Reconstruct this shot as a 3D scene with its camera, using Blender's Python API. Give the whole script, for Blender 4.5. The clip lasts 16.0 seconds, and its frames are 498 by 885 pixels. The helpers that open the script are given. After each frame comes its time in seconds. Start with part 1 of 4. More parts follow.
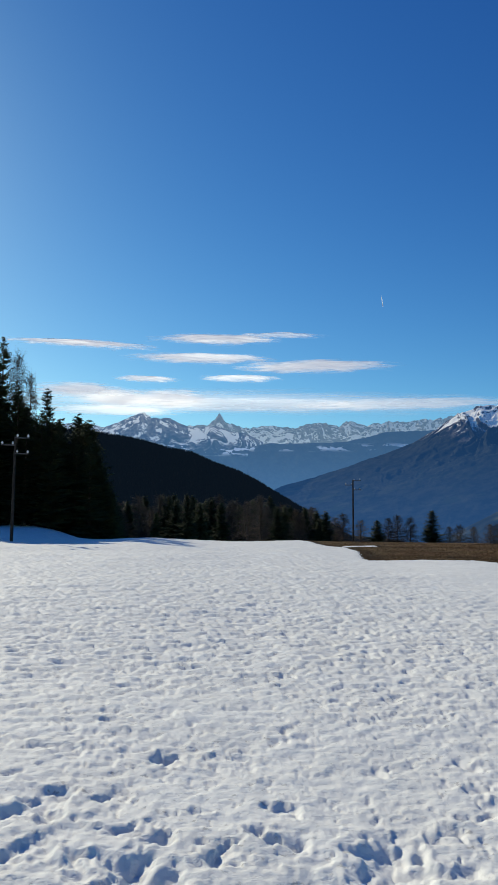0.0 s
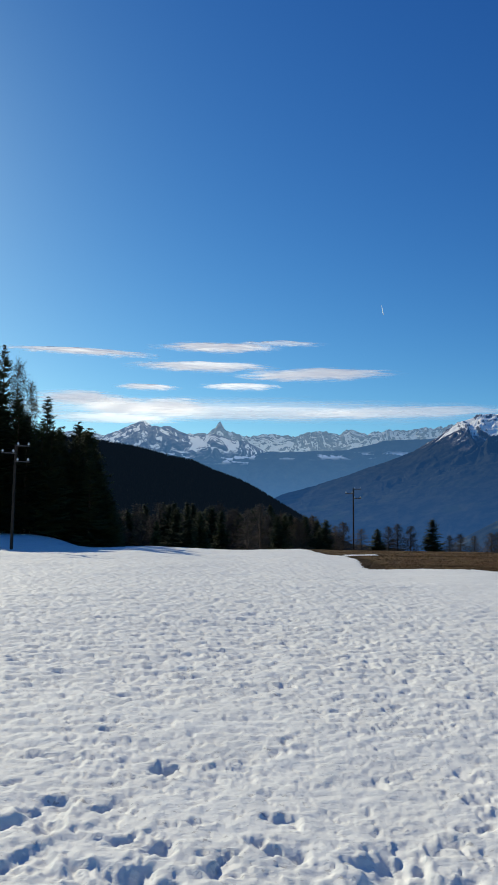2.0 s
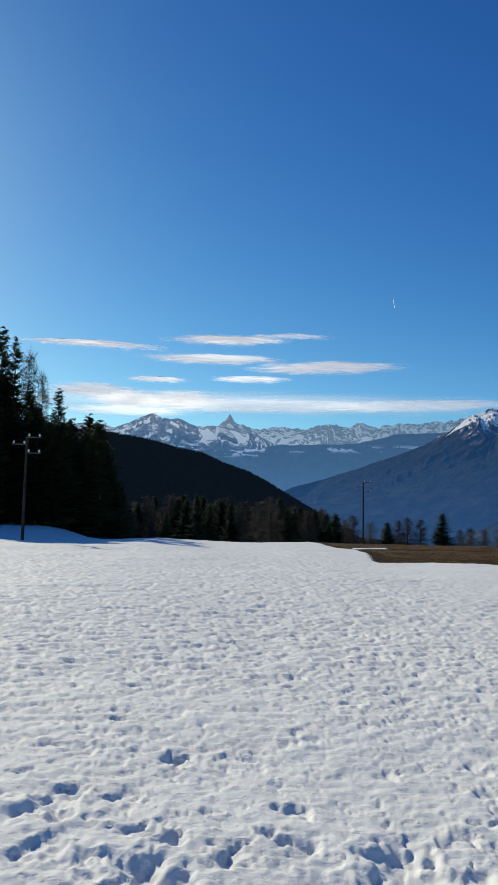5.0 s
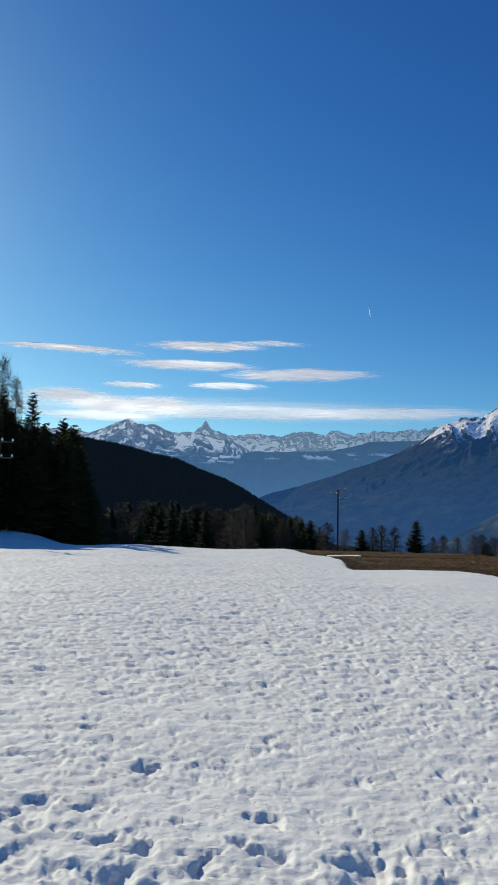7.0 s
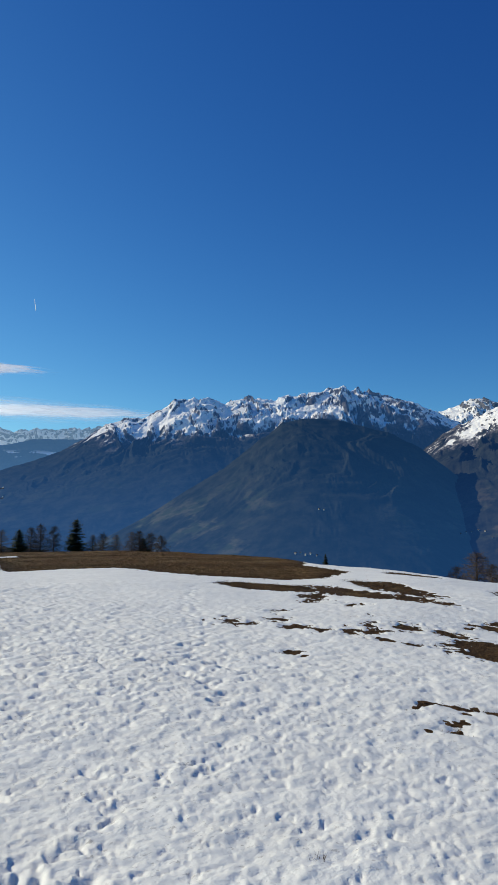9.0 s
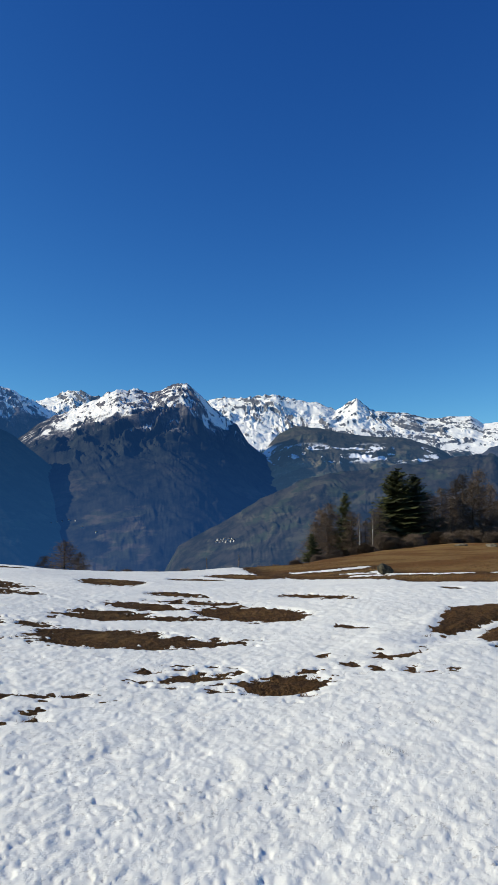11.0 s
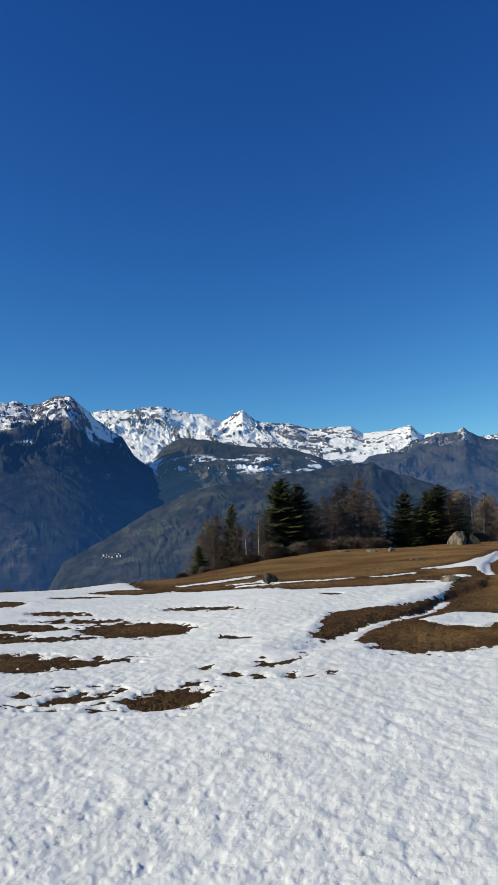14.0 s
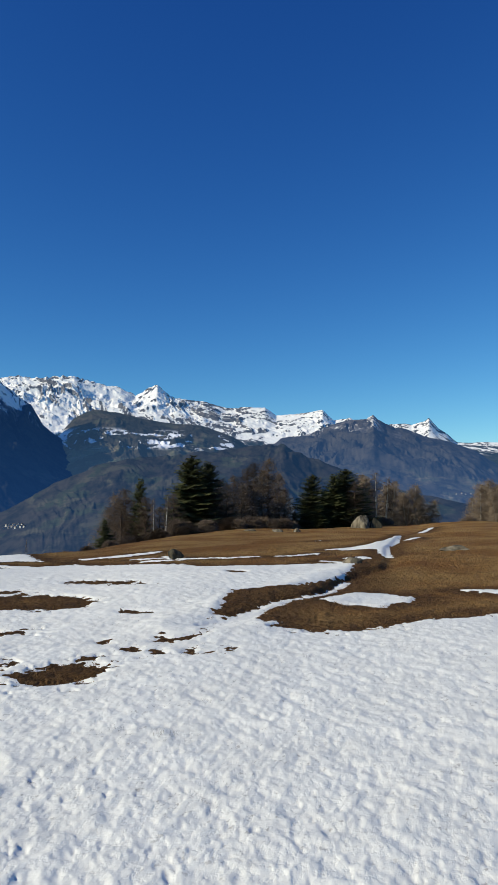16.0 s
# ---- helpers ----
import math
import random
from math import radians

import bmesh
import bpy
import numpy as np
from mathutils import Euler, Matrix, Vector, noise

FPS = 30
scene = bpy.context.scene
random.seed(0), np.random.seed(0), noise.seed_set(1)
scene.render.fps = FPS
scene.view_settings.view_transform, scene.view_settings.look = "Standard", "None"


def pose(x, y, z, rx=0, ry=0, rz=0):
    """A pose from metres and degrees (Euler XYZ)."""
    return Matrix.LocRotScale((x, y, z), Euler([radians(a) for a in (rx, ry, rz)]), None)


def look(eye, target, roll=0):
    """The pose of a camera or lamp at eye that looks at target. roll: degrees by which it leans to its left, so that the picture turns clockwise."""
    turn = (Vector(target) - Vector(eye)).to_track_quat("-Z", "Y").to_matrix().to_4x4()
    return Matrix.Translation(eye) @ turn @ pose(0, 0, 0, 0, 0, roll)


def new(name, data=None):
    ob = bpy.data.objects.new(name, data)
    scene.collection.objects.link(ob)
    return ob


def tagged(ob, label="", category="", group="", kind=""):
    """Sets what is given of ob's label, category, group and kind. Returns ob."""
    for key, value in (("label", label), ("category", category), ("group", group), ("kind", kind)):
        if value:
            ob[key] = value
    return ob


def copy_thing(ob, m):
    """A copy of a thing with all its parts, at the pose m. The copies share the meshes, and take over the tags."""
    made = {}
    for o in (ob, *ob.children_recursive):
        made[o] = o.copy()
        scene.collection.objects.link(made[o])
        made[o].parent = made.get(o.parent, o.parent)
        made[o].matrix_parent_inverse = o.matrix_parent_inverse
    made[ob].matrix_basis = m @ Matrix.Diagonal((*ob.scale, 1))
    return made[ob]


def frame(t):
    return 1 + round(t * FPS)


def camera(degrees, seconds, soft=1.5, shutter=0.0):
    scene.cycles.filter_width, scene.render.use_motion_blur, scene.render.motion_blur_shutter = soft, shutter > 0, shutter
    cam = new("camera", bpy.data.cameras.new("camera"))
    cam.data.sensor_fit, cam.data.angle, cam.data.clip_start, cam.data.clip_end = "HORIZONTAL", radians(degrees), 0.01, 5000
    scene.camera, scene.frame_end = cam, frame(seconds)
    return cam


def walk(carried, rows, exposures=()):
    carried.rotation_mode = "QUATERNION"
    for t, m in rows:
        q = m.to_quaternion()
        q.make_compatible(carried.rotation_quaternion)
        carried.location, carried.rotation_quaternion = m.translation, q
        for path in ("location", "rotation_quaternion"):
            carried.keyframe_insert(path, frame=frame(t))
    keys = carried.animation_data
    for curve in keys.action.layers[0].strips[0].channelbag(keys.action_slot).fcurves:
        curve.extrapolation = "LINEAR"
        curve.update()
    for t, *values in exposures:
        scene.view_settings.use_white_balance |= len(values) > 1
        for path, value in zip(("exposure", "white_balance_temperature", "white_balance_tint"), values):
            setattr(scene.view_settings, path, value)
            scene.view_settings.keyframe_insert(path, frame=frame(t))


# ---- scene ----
cam = camera(38.447, 16.0, soft=1.5)

# seconds, eye x y z, tilt, lean, heading (degrees)
PATH = [
    (0.00, -0.000, 0.000, 1.600, 5.46, 0.45, 0.00),
    (0.50, -0.009, -0.005, 1.603, 5.76, 0.54, -0.23),
    (1.00, -0.011, -0.010, 1.602, 5.94, 1.01, -0.54),
    (1.50, -0.015, -0.002, 1.600, 5.68, 0.63, -0.70),
    (2.00, -0.003, -0.016, 1.610, 6.12, 0.55, -0.03),
    (2.50, -0.019, -0.010, 1.606, 5.78, 0.83, -0.53),
    (3.00, -0.016, -0.014, 1.602, 5.95, 0.96, -0.40),
    (3.50, -0.016, -0.003, 1.600, 5.33, 0.98, -0.89),
    (6.00, -0.019, 0.004, 1.598, 5.82, 0.94, -0.60),
    (6.50, -0.014, 0.012, 1.596, 5.96, 0.93, -0.02),
    (7.00, -0.014, 0.015, 1.598, 6.10, 1.25, 1.13),
    (7.50, -0.000, 0.038, 1.589, 6.41, 1.20, 3.99),
    (8.00, 0.017, 0.062, 1.601, 6.51, 0.75, 10.28),
    (8.50, 0.052, 0.063, 1.596, 6.09, 0.28, 18.91),
    (9.00, 0.070, 0.053, 1.595, 6.27, -0.02, 27.82),
    (9.50, 0.089, 0.059, 1.590, 6.24, 0.45, 36.39),
    (10.00, 0.113, 0.043, 1.591, 5.35, 0.74, 44.80),
    (10.20, 0.103, 0.058, 1.582, 5.31, 0.66, 48.09),
    (10.70, 0.109, 0.049, 1.580, 5.29, 0.29, 55.76),
    (11.20, 0.120, 0.030, 1.579, 5.52, -0.60, 61.85),
    (11.75, 0.131, 0.009, 1.578, 5.83, -1.64, 66.37),
    (12.30, 0.136, -0.001, 1.577, 5.99, -2.12, 68.20),
    (12.50, 0.116, -0.013, 1.583, 6.00, -1.71, 68.32),
    (13.00, 0.051, -0.075, 1.599, 6.46, -2.38, 68.81),
    (13.50, 0.055, -0.064, 1.597, 6.23, -2.37, 68.64),
    (14.00, 0.054, -0.071, 1.597, 6.18, -2.00, 68.76),
    (14.50, 0.047, -0.068, 1.596, 5.86, -1.69, 68.33),
    (15.00, 0.062, -0.066, 1.594, 5.60, -1.27, 68.80),
    (15.50, 0.120, -0.066, 1.588, 6.07, -0.09, 71.73),
    (16.00, 0.181, -0.054, 1.573, 4.32, 0.49, 75.72),
]
walk(cam, [(t, pose(x, y, z, 90 + tilt, 0, -heading) @ pose(0, 0, 0, 0, 0, lean)) for t, x, y, z, tilt, lean, heading in PATH],
     [(0.0, -0.18), (6.0, -0.2), (7.5, -0.2), (8.0, -0.25), (8.5, -0.28), (9.0, -0.12), (9.5, -0.03), (10.2, 0.12), (12.3, 0.0), (16.0, 0.0)])

# ---- world and sun ----
SUN_AZ, SUN_EL = -36.0, 27.0
world = bpy.data.worlds.new("sky")
scene.world = world
world.use_nodes = True
wn = world.node_tree.nodes
sky = wn.new("ShaderNodeTexSky")
sky.sky_type = "NISHITA"
sky.sun_disc = False
sky.sun_elevation, sky.sun_rotation = radians(SUN_EL), radians(SUN_AZ)
sky.altitude, sky.air_density, sky.dust_density, sky.ozone_density = 1800, 1.0, 0.75, 3.0
wn["Background"].inputs["Strength"].default_value = 0.1
# the clear, deep blue of thin high air: each colour of the sky has its own fall-off from the horizon
apart, whole = wn.new("ShaderNodeSeparateColor"), wn.new("ShaderNodeCombineColor")
world.node_tree.links.new(sky.outputs[0], apart.inputs[0])
for k, (power, gain) in enumerate(((1.78, 1.50), (1.38, 1.38), (0.94, 1.13))):
    bent, scaled = wn.new("ShaderNodeMath"), wn.new("ShaderNodeMath")
    bent.operation, scaled.operation = "POWER", "MULTIPLY"
    bent.inputs[1].default_value, scaled.inputs[1].default_value = power, gain * 0.1 ** (power - 1)
    world.node_tree.links.new(apart.outputs[k], bent.inputs[0])
    world.node_tree.links.new(bent.outputs[0], scaled.inputs[0])
    world.node_tree.links.new(scaled.outputs[0], whole.inputs[k])
world.node_tree.links.new(whole.outputs[0], wn["Background"].inputs["Color"])
sun = new("sun", bpy.data.lights.new("sun", "SUN"))
sun.data.energy, sun.data.angle, sun.data.color = 4.35, radians(0.5), (1.0, 0.94, 0.755)
SUN_WAY = Vector((math.sin(radians(SUN_AZ)) * math.cos(radians(SUN_EL)), math.cos(radians(SUN_AZ)) * math.cos(radians(SUN_EL)), math.sin(radians(SUN_EL))))
sun.matrix_world = look(SUN_WAY * 100, (0, 0, 0))

# ---- materials ----
class Nodes:
    """A short hand for building a node material."""

    def __init__(self, name):
        self.mat = bpy.data.materials.new(name)
        self.mat.use_nodes = True
        self.tree = self.mat.node_tree
        self.bsdf = self.tree.nodes["Principled BSDF"]
        self.out = self.tree.nodes["Material Output"]

    def node(self, kind, **values):
        n = self.tree.nodes.new("ShaderNode" + kind)
        for key, v in values.items():
            if key == "operation":
                n.operation = v
            elif key == "data_type":
                n.data_type = v
            elif key == "blend_type":
                n.blend_type = v
        return n

    def link(self, a, b):
        self.tree.links.new(a, b)

    def put(self, socket, v):
        if hasattr(v, "links"):
            self.link(v, socket)
        else:
            socket.default_value = v

    def where(self, kind="Object"):
        return self.node("TexCoord").outputs[kind]

    def place(self):
        return self.node("NewGeometry").outputs["Position"]

    def noise(self, at, scale, detail=4.0, rough=0.55):
        n = self.node("TexNoise")
        self.put(n.inputs["Vector"], at)
        n.inputs["Scale"].default_value, n.inputs["Detail"].default_value, n.inputs["Roughness"].default_value = scale, detail, rough
        return n.outputs["Fac"]

    def stretch(self, at, x, y, z):
        n = self.node("Mapping")
        self.put(n.inputs["Vector"], at)
        n.inputs["Scale"].default_value = (x, y, z)
        return n.outputs[0]

    def math(self, op, a, b=0.0):
        n = self.node("Math", operation=op)
        self.put(n.inputs[0], a)
        self.put(n.inputs[1], b)
        return n.outputs[0]

    def span(self, v, a, b, c=0.0, d=1.0):
        n = self.node("MapRange")
        n.interpolation_type = "SMOOTHSTEP"
        self.put(n.inputs["Value"], v)
        for key, q in (("From Min", a), ("From Max", b), ("To Min", c), ("To Max", d)):
            self.put(n.inputs[key], q)
        return n.outputs["Result"]

    def mix(self, fac, a, b):
        n = self.node("Mix", data_type="RGBA")
        self.put(n.inputs[0], fac)
        self.put(n.inputs[6], a)
        self.put(n.inputs[7], b)
        return n.outputs[2]

    def bump(self, height, strength, dist):
        n = self.node("Bump")
        n.inputs["Strength"].default_value, n.inputs["Distance"].default_value = strength, dist
        self.put(n.inputs["Height"], height)
        self.link(n.outputs[0], self.bsdf.inputs["Normal"])

    def done(self, color, rough=0.9, metal=0.0, spec=0.3):
        self.put(self.bsdf.inputs["Base Color"], color)
        self.put(self.bsdf.inputs["Roughness"], rough)
        self.put(self.bsdf.inputs["Metallic"], metal)
        self.put(self.bsdf.inputs["Specular IOR Level"], spec)
        return self.mat


def rgb(r, g, b):
    return (r, g, b, 1.0)


def snow_material():
    n = Nodes("snow")
    at = n.place()
    grain, crust, soft = n.noise(at, 70, 4, 0.65), n.noise(n.stretch(at, 1, 1.5, 1), 8, 5, 0.6), n.noise(at, 1.6, 5, 0.6)
    c = n.mix(n.span(soft, 0.35, 0.65), rgb(0.82, 0.805, 0.735), rgb(0.88, 0.865, 0.79))
    # greyer in the hollows of the crust, and grit and grass litter on it
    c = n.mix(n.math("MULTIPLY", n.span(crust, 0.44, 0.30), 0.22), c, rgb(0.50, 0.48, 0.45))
    # besides litter, these specks paint in the dark of small dents
    grit_and_dent_shade = n.math("MULTIPLY", n.span(n.noise(n.stretch(at, 1, 1.3, 1), 17, 4, 0.62), 0.60, 0.68), n.span(n.noise(at, 0.9, 3), 0.34, 0.58))
    c = n.mix(n.math("MULTIPLY", grit_and_dent_shade, 0.5), c, rgb(0.27, 0.235, 0.20))
    # small sharp dents, thawed and frozen again
    dents = n.span(n.noise(n.stretch(at, 1, 1.4, 1), 15, 3, 0.55), 0.36, 0.50)
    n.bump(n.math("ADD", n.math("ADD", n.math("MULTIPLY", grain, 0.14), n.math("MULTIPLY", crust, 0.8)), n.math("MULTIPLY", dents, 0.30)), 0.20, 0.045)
    return n.done(c, 0.72, 0, 0.08)


def turf_material():
    n = Nodes("dry_turf")
    at = n.place()
    broad, mid, fine = n.noise(at, 0.35, 4), n.noise(at, 2.6, 5), n.noise(n.stretch(at, 1, 1, 0.3), 26, 5, 0.7)
    c = n.mix(n.span(broad, 0.35, 0.65), rgb(0.26, 0.122, 0.038), rgb(0.41, 0.245, 0.088))
    c = n.mix(n.math("MULTIPLY", n.span(mid, 0.5, 0.75), 0.6), c, rgb(0.14, 0.076, 0.026))
    c = n.mix(n.math("MULTIPLY", n.span(fine, 0.5, 0.8), 0.55), c, rgb(0.50, 0.33, 0.145))
    c = n.mix(n.math("MULTIPLY", n.span(fine, 0.5, 0.25), 0.65), c, rgb(0.035, 0.022, 0.012))
    # soaked and dark beside the melting snow
    wet = n.node("Attribute")
    wet.attribute_name = "wet"
    soaked = n.mix(n.span(fine, 0.3, 0.7), rgb(0.055, 0.026, 0.011), rgb(0.19, 0.100, 0.037))
    c = n.mix(n.math("MULTIPLY", wet.outputs["Fac"], n.span(mid, 0.2, 0.6, 0.75, 1.0)), c, soaked)
    n.bump(n.math("ADD", fine, n.math("MULTIPLY", n.noise(at, 7, 4), 2.5)), 1.0, 0.13)
    n.bsdf.inputs["Diffuse Roughness"].default_value = 0.7
    return n.done(c, 0.95, 0, 0.1)


def needle_material(name, dark, light, haze_glow=None):
    n = Nodes(name)
    r = n.node("ObjectInfo").outputs["Random"]
    v = n.noise(n.where(), 1.3, 3)
    c = n.mix(n.span(n.math("ADD", v, n.math("MULTIPLY", r, 0.3)), 0.4, 0.9), dark, light)
    if haze_glow:
        # distance haze painted on as a faint glow of the needles
        n.bsdf.inputs["Emission Color"].default_value = haze_glow
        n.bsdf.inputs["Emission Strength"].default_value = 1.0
    return n.done(c, 0.9, 0, 0.0 if haze_glow else 0.2)


def bark_material(name, dark, light, scale=6):
    n = Nodes(name)
    at = n.stretch(n.where(), 1, 1, 0.25)
    v = n.noise(at, scale, 5, 0.65)
    n.bump(v, 0.7, 0.03)
    return n.done(n.mix(n.span(v, 0.35, 0.65), dark, light), 0.9, 0, 0.15)


def mountain_material(name, low, high, field, snowline, fade, haze_glow, snowy=1.0, scale=1.0, bare=0.4, snowfields=None, pasture=None, snow=0.84):
    """Woods and pastures below, rock and snow above the snowline; the haze of distance is painted on as emission of the
    slopes.
    """
    n = Nodes(name)
    at = n.place()
    split = n.node("SeparateXYZ")
    n.link(at, split.inputs[0])
    z = split.outputs["Z"]
    big, mid = n.noise(at, 0.0022 * scale, 5), n.noise(n.stretch(at, 1, 1, 1.9), 0.006 * scale, 7, 0.62)
    clumps, fine = n.noise(at, 0.017 * scale, 6, 0.66), n.noise(at, 0.05 * scale, 4, 0.6)
    woods = n.mix(n.span(clumps, 0.36, 0.64), low, high)
    open_land = n.math("MULTIPLY", n.math("MULTIPLY", n.span(mid, 0.49, 0.59), n.span(big, 0.38, 0.50)), n.span(z, pasture or snowline * 0.62, -40))
    green = rgb(field[0] * 0.55, field[1] * 0.70, field[2] * 0.62)
    c = n.mix(open_land, woods, n.mix(n.span(n.noise(n.stretch(at, 1, 1, 3), 0.011 * scale, 3), 0.44, 0.56), field, green))
    hollow = n.node("Attribute")
    hollow.attribute_name = "hollow"
    lying = hollow.outputs["Fac"]
    ribs = n.math("SUBTRACT", n.noise(n.stretch(at, 1, 1, 0.6), 0.028 * scale, 8, 0.66), 0.5)
    rock = n.mix(n.span(fine, 0.3, 0.7), rgb(0.040, 0.040, 0.045), rgb(0.165, 0.150, 0.138))
    height = n.math("ADD", z, n.math("MULTIPLY", n.math("SUBTRACT", mid, 0.5), fade * 5.0))
    height = n.math("ADD", height, n.math("MULTIPLY", n.math("SUBTRACT", lying, 0.5), fade * 2.5))
    up = n.span(height, snowline - fade * 0.5, snowline + fade * 0.3)
    c = n.mix(n.span(height, snowline - fade * 1.6, snowline - fade * 0.2), c, rock)
    lies = n.span(n.math("ADD", lying, n.math("MULTIPLY", ribs, 1.9)), bare - 0.08, bare + 0.08)
    # lower snow values paint the haze's dimming of far snow into its colour
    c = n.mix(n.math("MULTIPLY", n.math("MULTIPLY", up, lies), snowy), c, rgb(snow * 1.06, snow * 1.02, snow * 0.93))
    if snowfields:
        # snow left lying on the high pastures
        band = n.math("MULTIPLY", n.span(z, snowfields[0] - 15, snowfields[0] + 15), n.span(z, snowfields[1] + 15, snowfields[1] - 15))
        drift = n.span(n.math("ADD", n.noise(n.stretch(at, 1, 1, 4.0), 0.0065, 4, 0.55), n.math("MULTIPLY", ribs, 0.45)), 0.545, 0.575)
        c = n.mix(n.math("MULTIPLY", band, drift), c, rgb(snow * 0.95, snow * 0.95, snow * 0.98))
    n.bump(clumps, 0.15, 14 / scale)
    n.bsdf.inputs["Emission Color"].default_value = haze_glow
    # the painted haze glows stronger over the valley floor than round the crests
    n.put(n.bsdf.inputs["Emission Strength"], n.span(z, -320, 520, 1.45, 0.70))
    return n.done(c, 1.0, 0, 0.0)


SNOW, TURF = snow_material(), turf_material()
SPRUCE_NEEDLES = needle_material("spruce_needles", rgb(0.030, 0.036, 0.014), rgb(0.085, 0.090, 0.032))
# backlit shade painted into the hill needles' colour, haze as a faint glow
SHADED_HILL_NEEDLES = needle_material("shaded_hazy_needles", rgb(0.004, 0.0045, 0.0045), rgb(0.016, 0.015, 0.012), rgb(0.0030, 0.0062, 0.0115))
LARCH_TWIGS = needle_material("bare_larch_twigs", rgb(0.07, 0.050, 0.036), rgb(0.155, 0.112, 0.078))
PALE_TWIGS = needle_material("pale_bare_twigs", rgb(0.16, 0.115, 0.075), rgb(0.26, 0.20, 0.14))
BARK = bark_material("conifer_bark", rgb(0.05, 0.035, 0.025), rgb(0.16, 0.11, 0.08))
BIRCH_BARK = bark_material("birch_bark", rgb(0.22, 0.20, 0.17), rgb(0.55, 0.52, 0.46), 3)
POLE_WOOD = bark_material("weathered_pole_wood", rgb(0.022, 0.018, 0.016), rgb(0.055, 0.045, 0.036), 9)
ROCK = bark_material("lichened_rock", rgb(0.070, 0.058, 0.040), rgb(0.25, 0.21, 0.15), 4.5)
DARK_ROCK = bark_material("dark_mossy_rock", rgb(0.03, 0.027, 0.02), rgb(0.085, 0.075, 0.05), 7)

# ---- terrain arithmetic (azimuth in degrees, clockwise from +y; distance from the walker) ----
EYE = 1.6


def lattice(ix, iy, seed):
    h = (ix * 374761393 + iy * 668265263 + seed * 974634541) & 0xFFFFFFFF
    h = ((h ^ (h >> 13)) * 1274126177) & 0xFFFFFFFF
    return (h ^ (h >> 16)) & 0xFFFFFFFF


def grad_noise(x, y, seed=0):
    """Gradient noise, about -1 to 1."""
    x, y = np.asarray(x, float), np.asarray(y, float)
    ix, iy = np.floor(x).astype(np.int64), np.floor(y).astype(np.int64)
    fx, fy = x - ix, y - iy
    ux, uy = fx * fx * fx * (fx * (fx * 6 - 15) + 10), fy * fy * fy * (fy * (fy * 6 - 15) + 10)

    def corner(dx, dy):
        a = lattice(ix + dx, iy + dy, seed) / 4294967296.0 * 2 * np.pi
        return np.cos(a) * (fx - dx) + np.sin(a) * (fy - dy)
    top = corner(0, 0) * (1 - ux) + corner(1, 0) * ux
    low = corner(0, 1) * (1 - ux) + corner(1, 1) * ux
    return (top * (1 - uy) + low * uy) * 1.5


def fbm(x, y, octaves=4, seed=0, gain=0.5):
    total, amp = 0, 1.0
    for k in range(octaves):
        total = total + amp * grad_noise(x * 2 ** k + 17.3 * k + 0.37 * seed, y * 2 ** k - 9.1 * k + 0.61 * seed + 0.3, seed + k)
        amp *= gain
    return total


def ridged(x, y, octaves=5, seed=0, gain=0.5):
    """Sharp-crested noise, 0 to about 1.9."""
    total, amp = 0, 1.0
    for k in range(octaves):
        total = total + amp * (1 - np.abs(grad_noise(x * 2 ** k + 31.7 * k, y * 2 ** k + 11.9 * k, seed + k))) ** 2
        amp *= gain
    return total


def smooth(a, b, v):
    u = np.clip((v - a) / (b - a), 0, 1)
    return u * u * (3 - 2 * u)


def pits(x, y, cell, radius, seed, share):
    """Round hollows strewn over the plane, 0 to 1 deep, at most one a cell."""
    ix, iy = np.floor(x / cell).astype(np.int64), np.floor(y / cell).astype(np.int64)
    deep = np.zeros_like(x)
    for dx in (-1, 0, 1):
        for dy in (-1, 0, 1):
            h1, h2, h3 = (lattice(ix + dx, iy + dy, seed + s) / 4294967296.0 for s in (1, 2, 3))
            px, py = (ix + dx + 0.15 + 0.7 * h1) * cell, (iy + dy + 0.15 + 0.7 * h2) * cell
            turn = h3 * 40
            ax, ay = x - px, y - py
            bx, by = ax * np.cos(turn) + ay * np.sin(turn), (ay * np.cos(turn) - ax * np.sin(turn)) * 1.5
            r = np.hypot(bx, by) / (radius * (0.6 + 0.8 * h1))
            deep = np.maximum(deep, np.where(h3 < share, (1 - smooth(0.25, 1.0, r)) * (0.5 + 0.5 * h2), 0))
    return deep


# the brow of the field: azimuth, distance, dip of the sight line over it
BROW = np.array([(-180, 60, 2.0), (-60, 60, 1.8), (-30, 62, 2.1), (-19, 58, 2.26), (-12.8, 58, 2.4), (-8.5, 62, 2.2), (-1.8, 66, 2.46),
                 (5.4, 72, 2.33), (11.5, 76, 2.4), (19, 70, 2.27), (22, 62, 2.44), (26, 54, 2.62), (30.5, 45, 3.06), (34, 38, 3.42),
                 (39.2, 32, 3.78), (43.4, 29, 4.35), (49, 29, 4.72), (54, 30, 4.8), (59.8, 32, 4.62), (63.3, 35, 4.3), (66, 38, 3.85), (68.7, 43, 3.4),
                 (71.4, 48, 3.0), (75, 53, 2.66), (80.2, 56, 2.53), (86.5, 58, 2.28), (89, 58, 2.18), (90.7, 52, 1.85), (92.5, 50, 1.73),
                 (98, 50, 1.8), (120, 55, 1.9), (180, 60, 2.0)])


def blurred(column, spread):
    """The brow's table at every half degree, rounded over a few degrees."""
    fine = np.interp(np.arange(-180, 180.1, 0.5), BROW[:, 0], BROW[:, column])
    w = np.exp(-(np.arange(-20, 20.1) * 0.5 / spread) ** 2 / 2)
    return np.convolve(np.pad(fine, 20, mode="edge"), w / w.sum(), "valid")


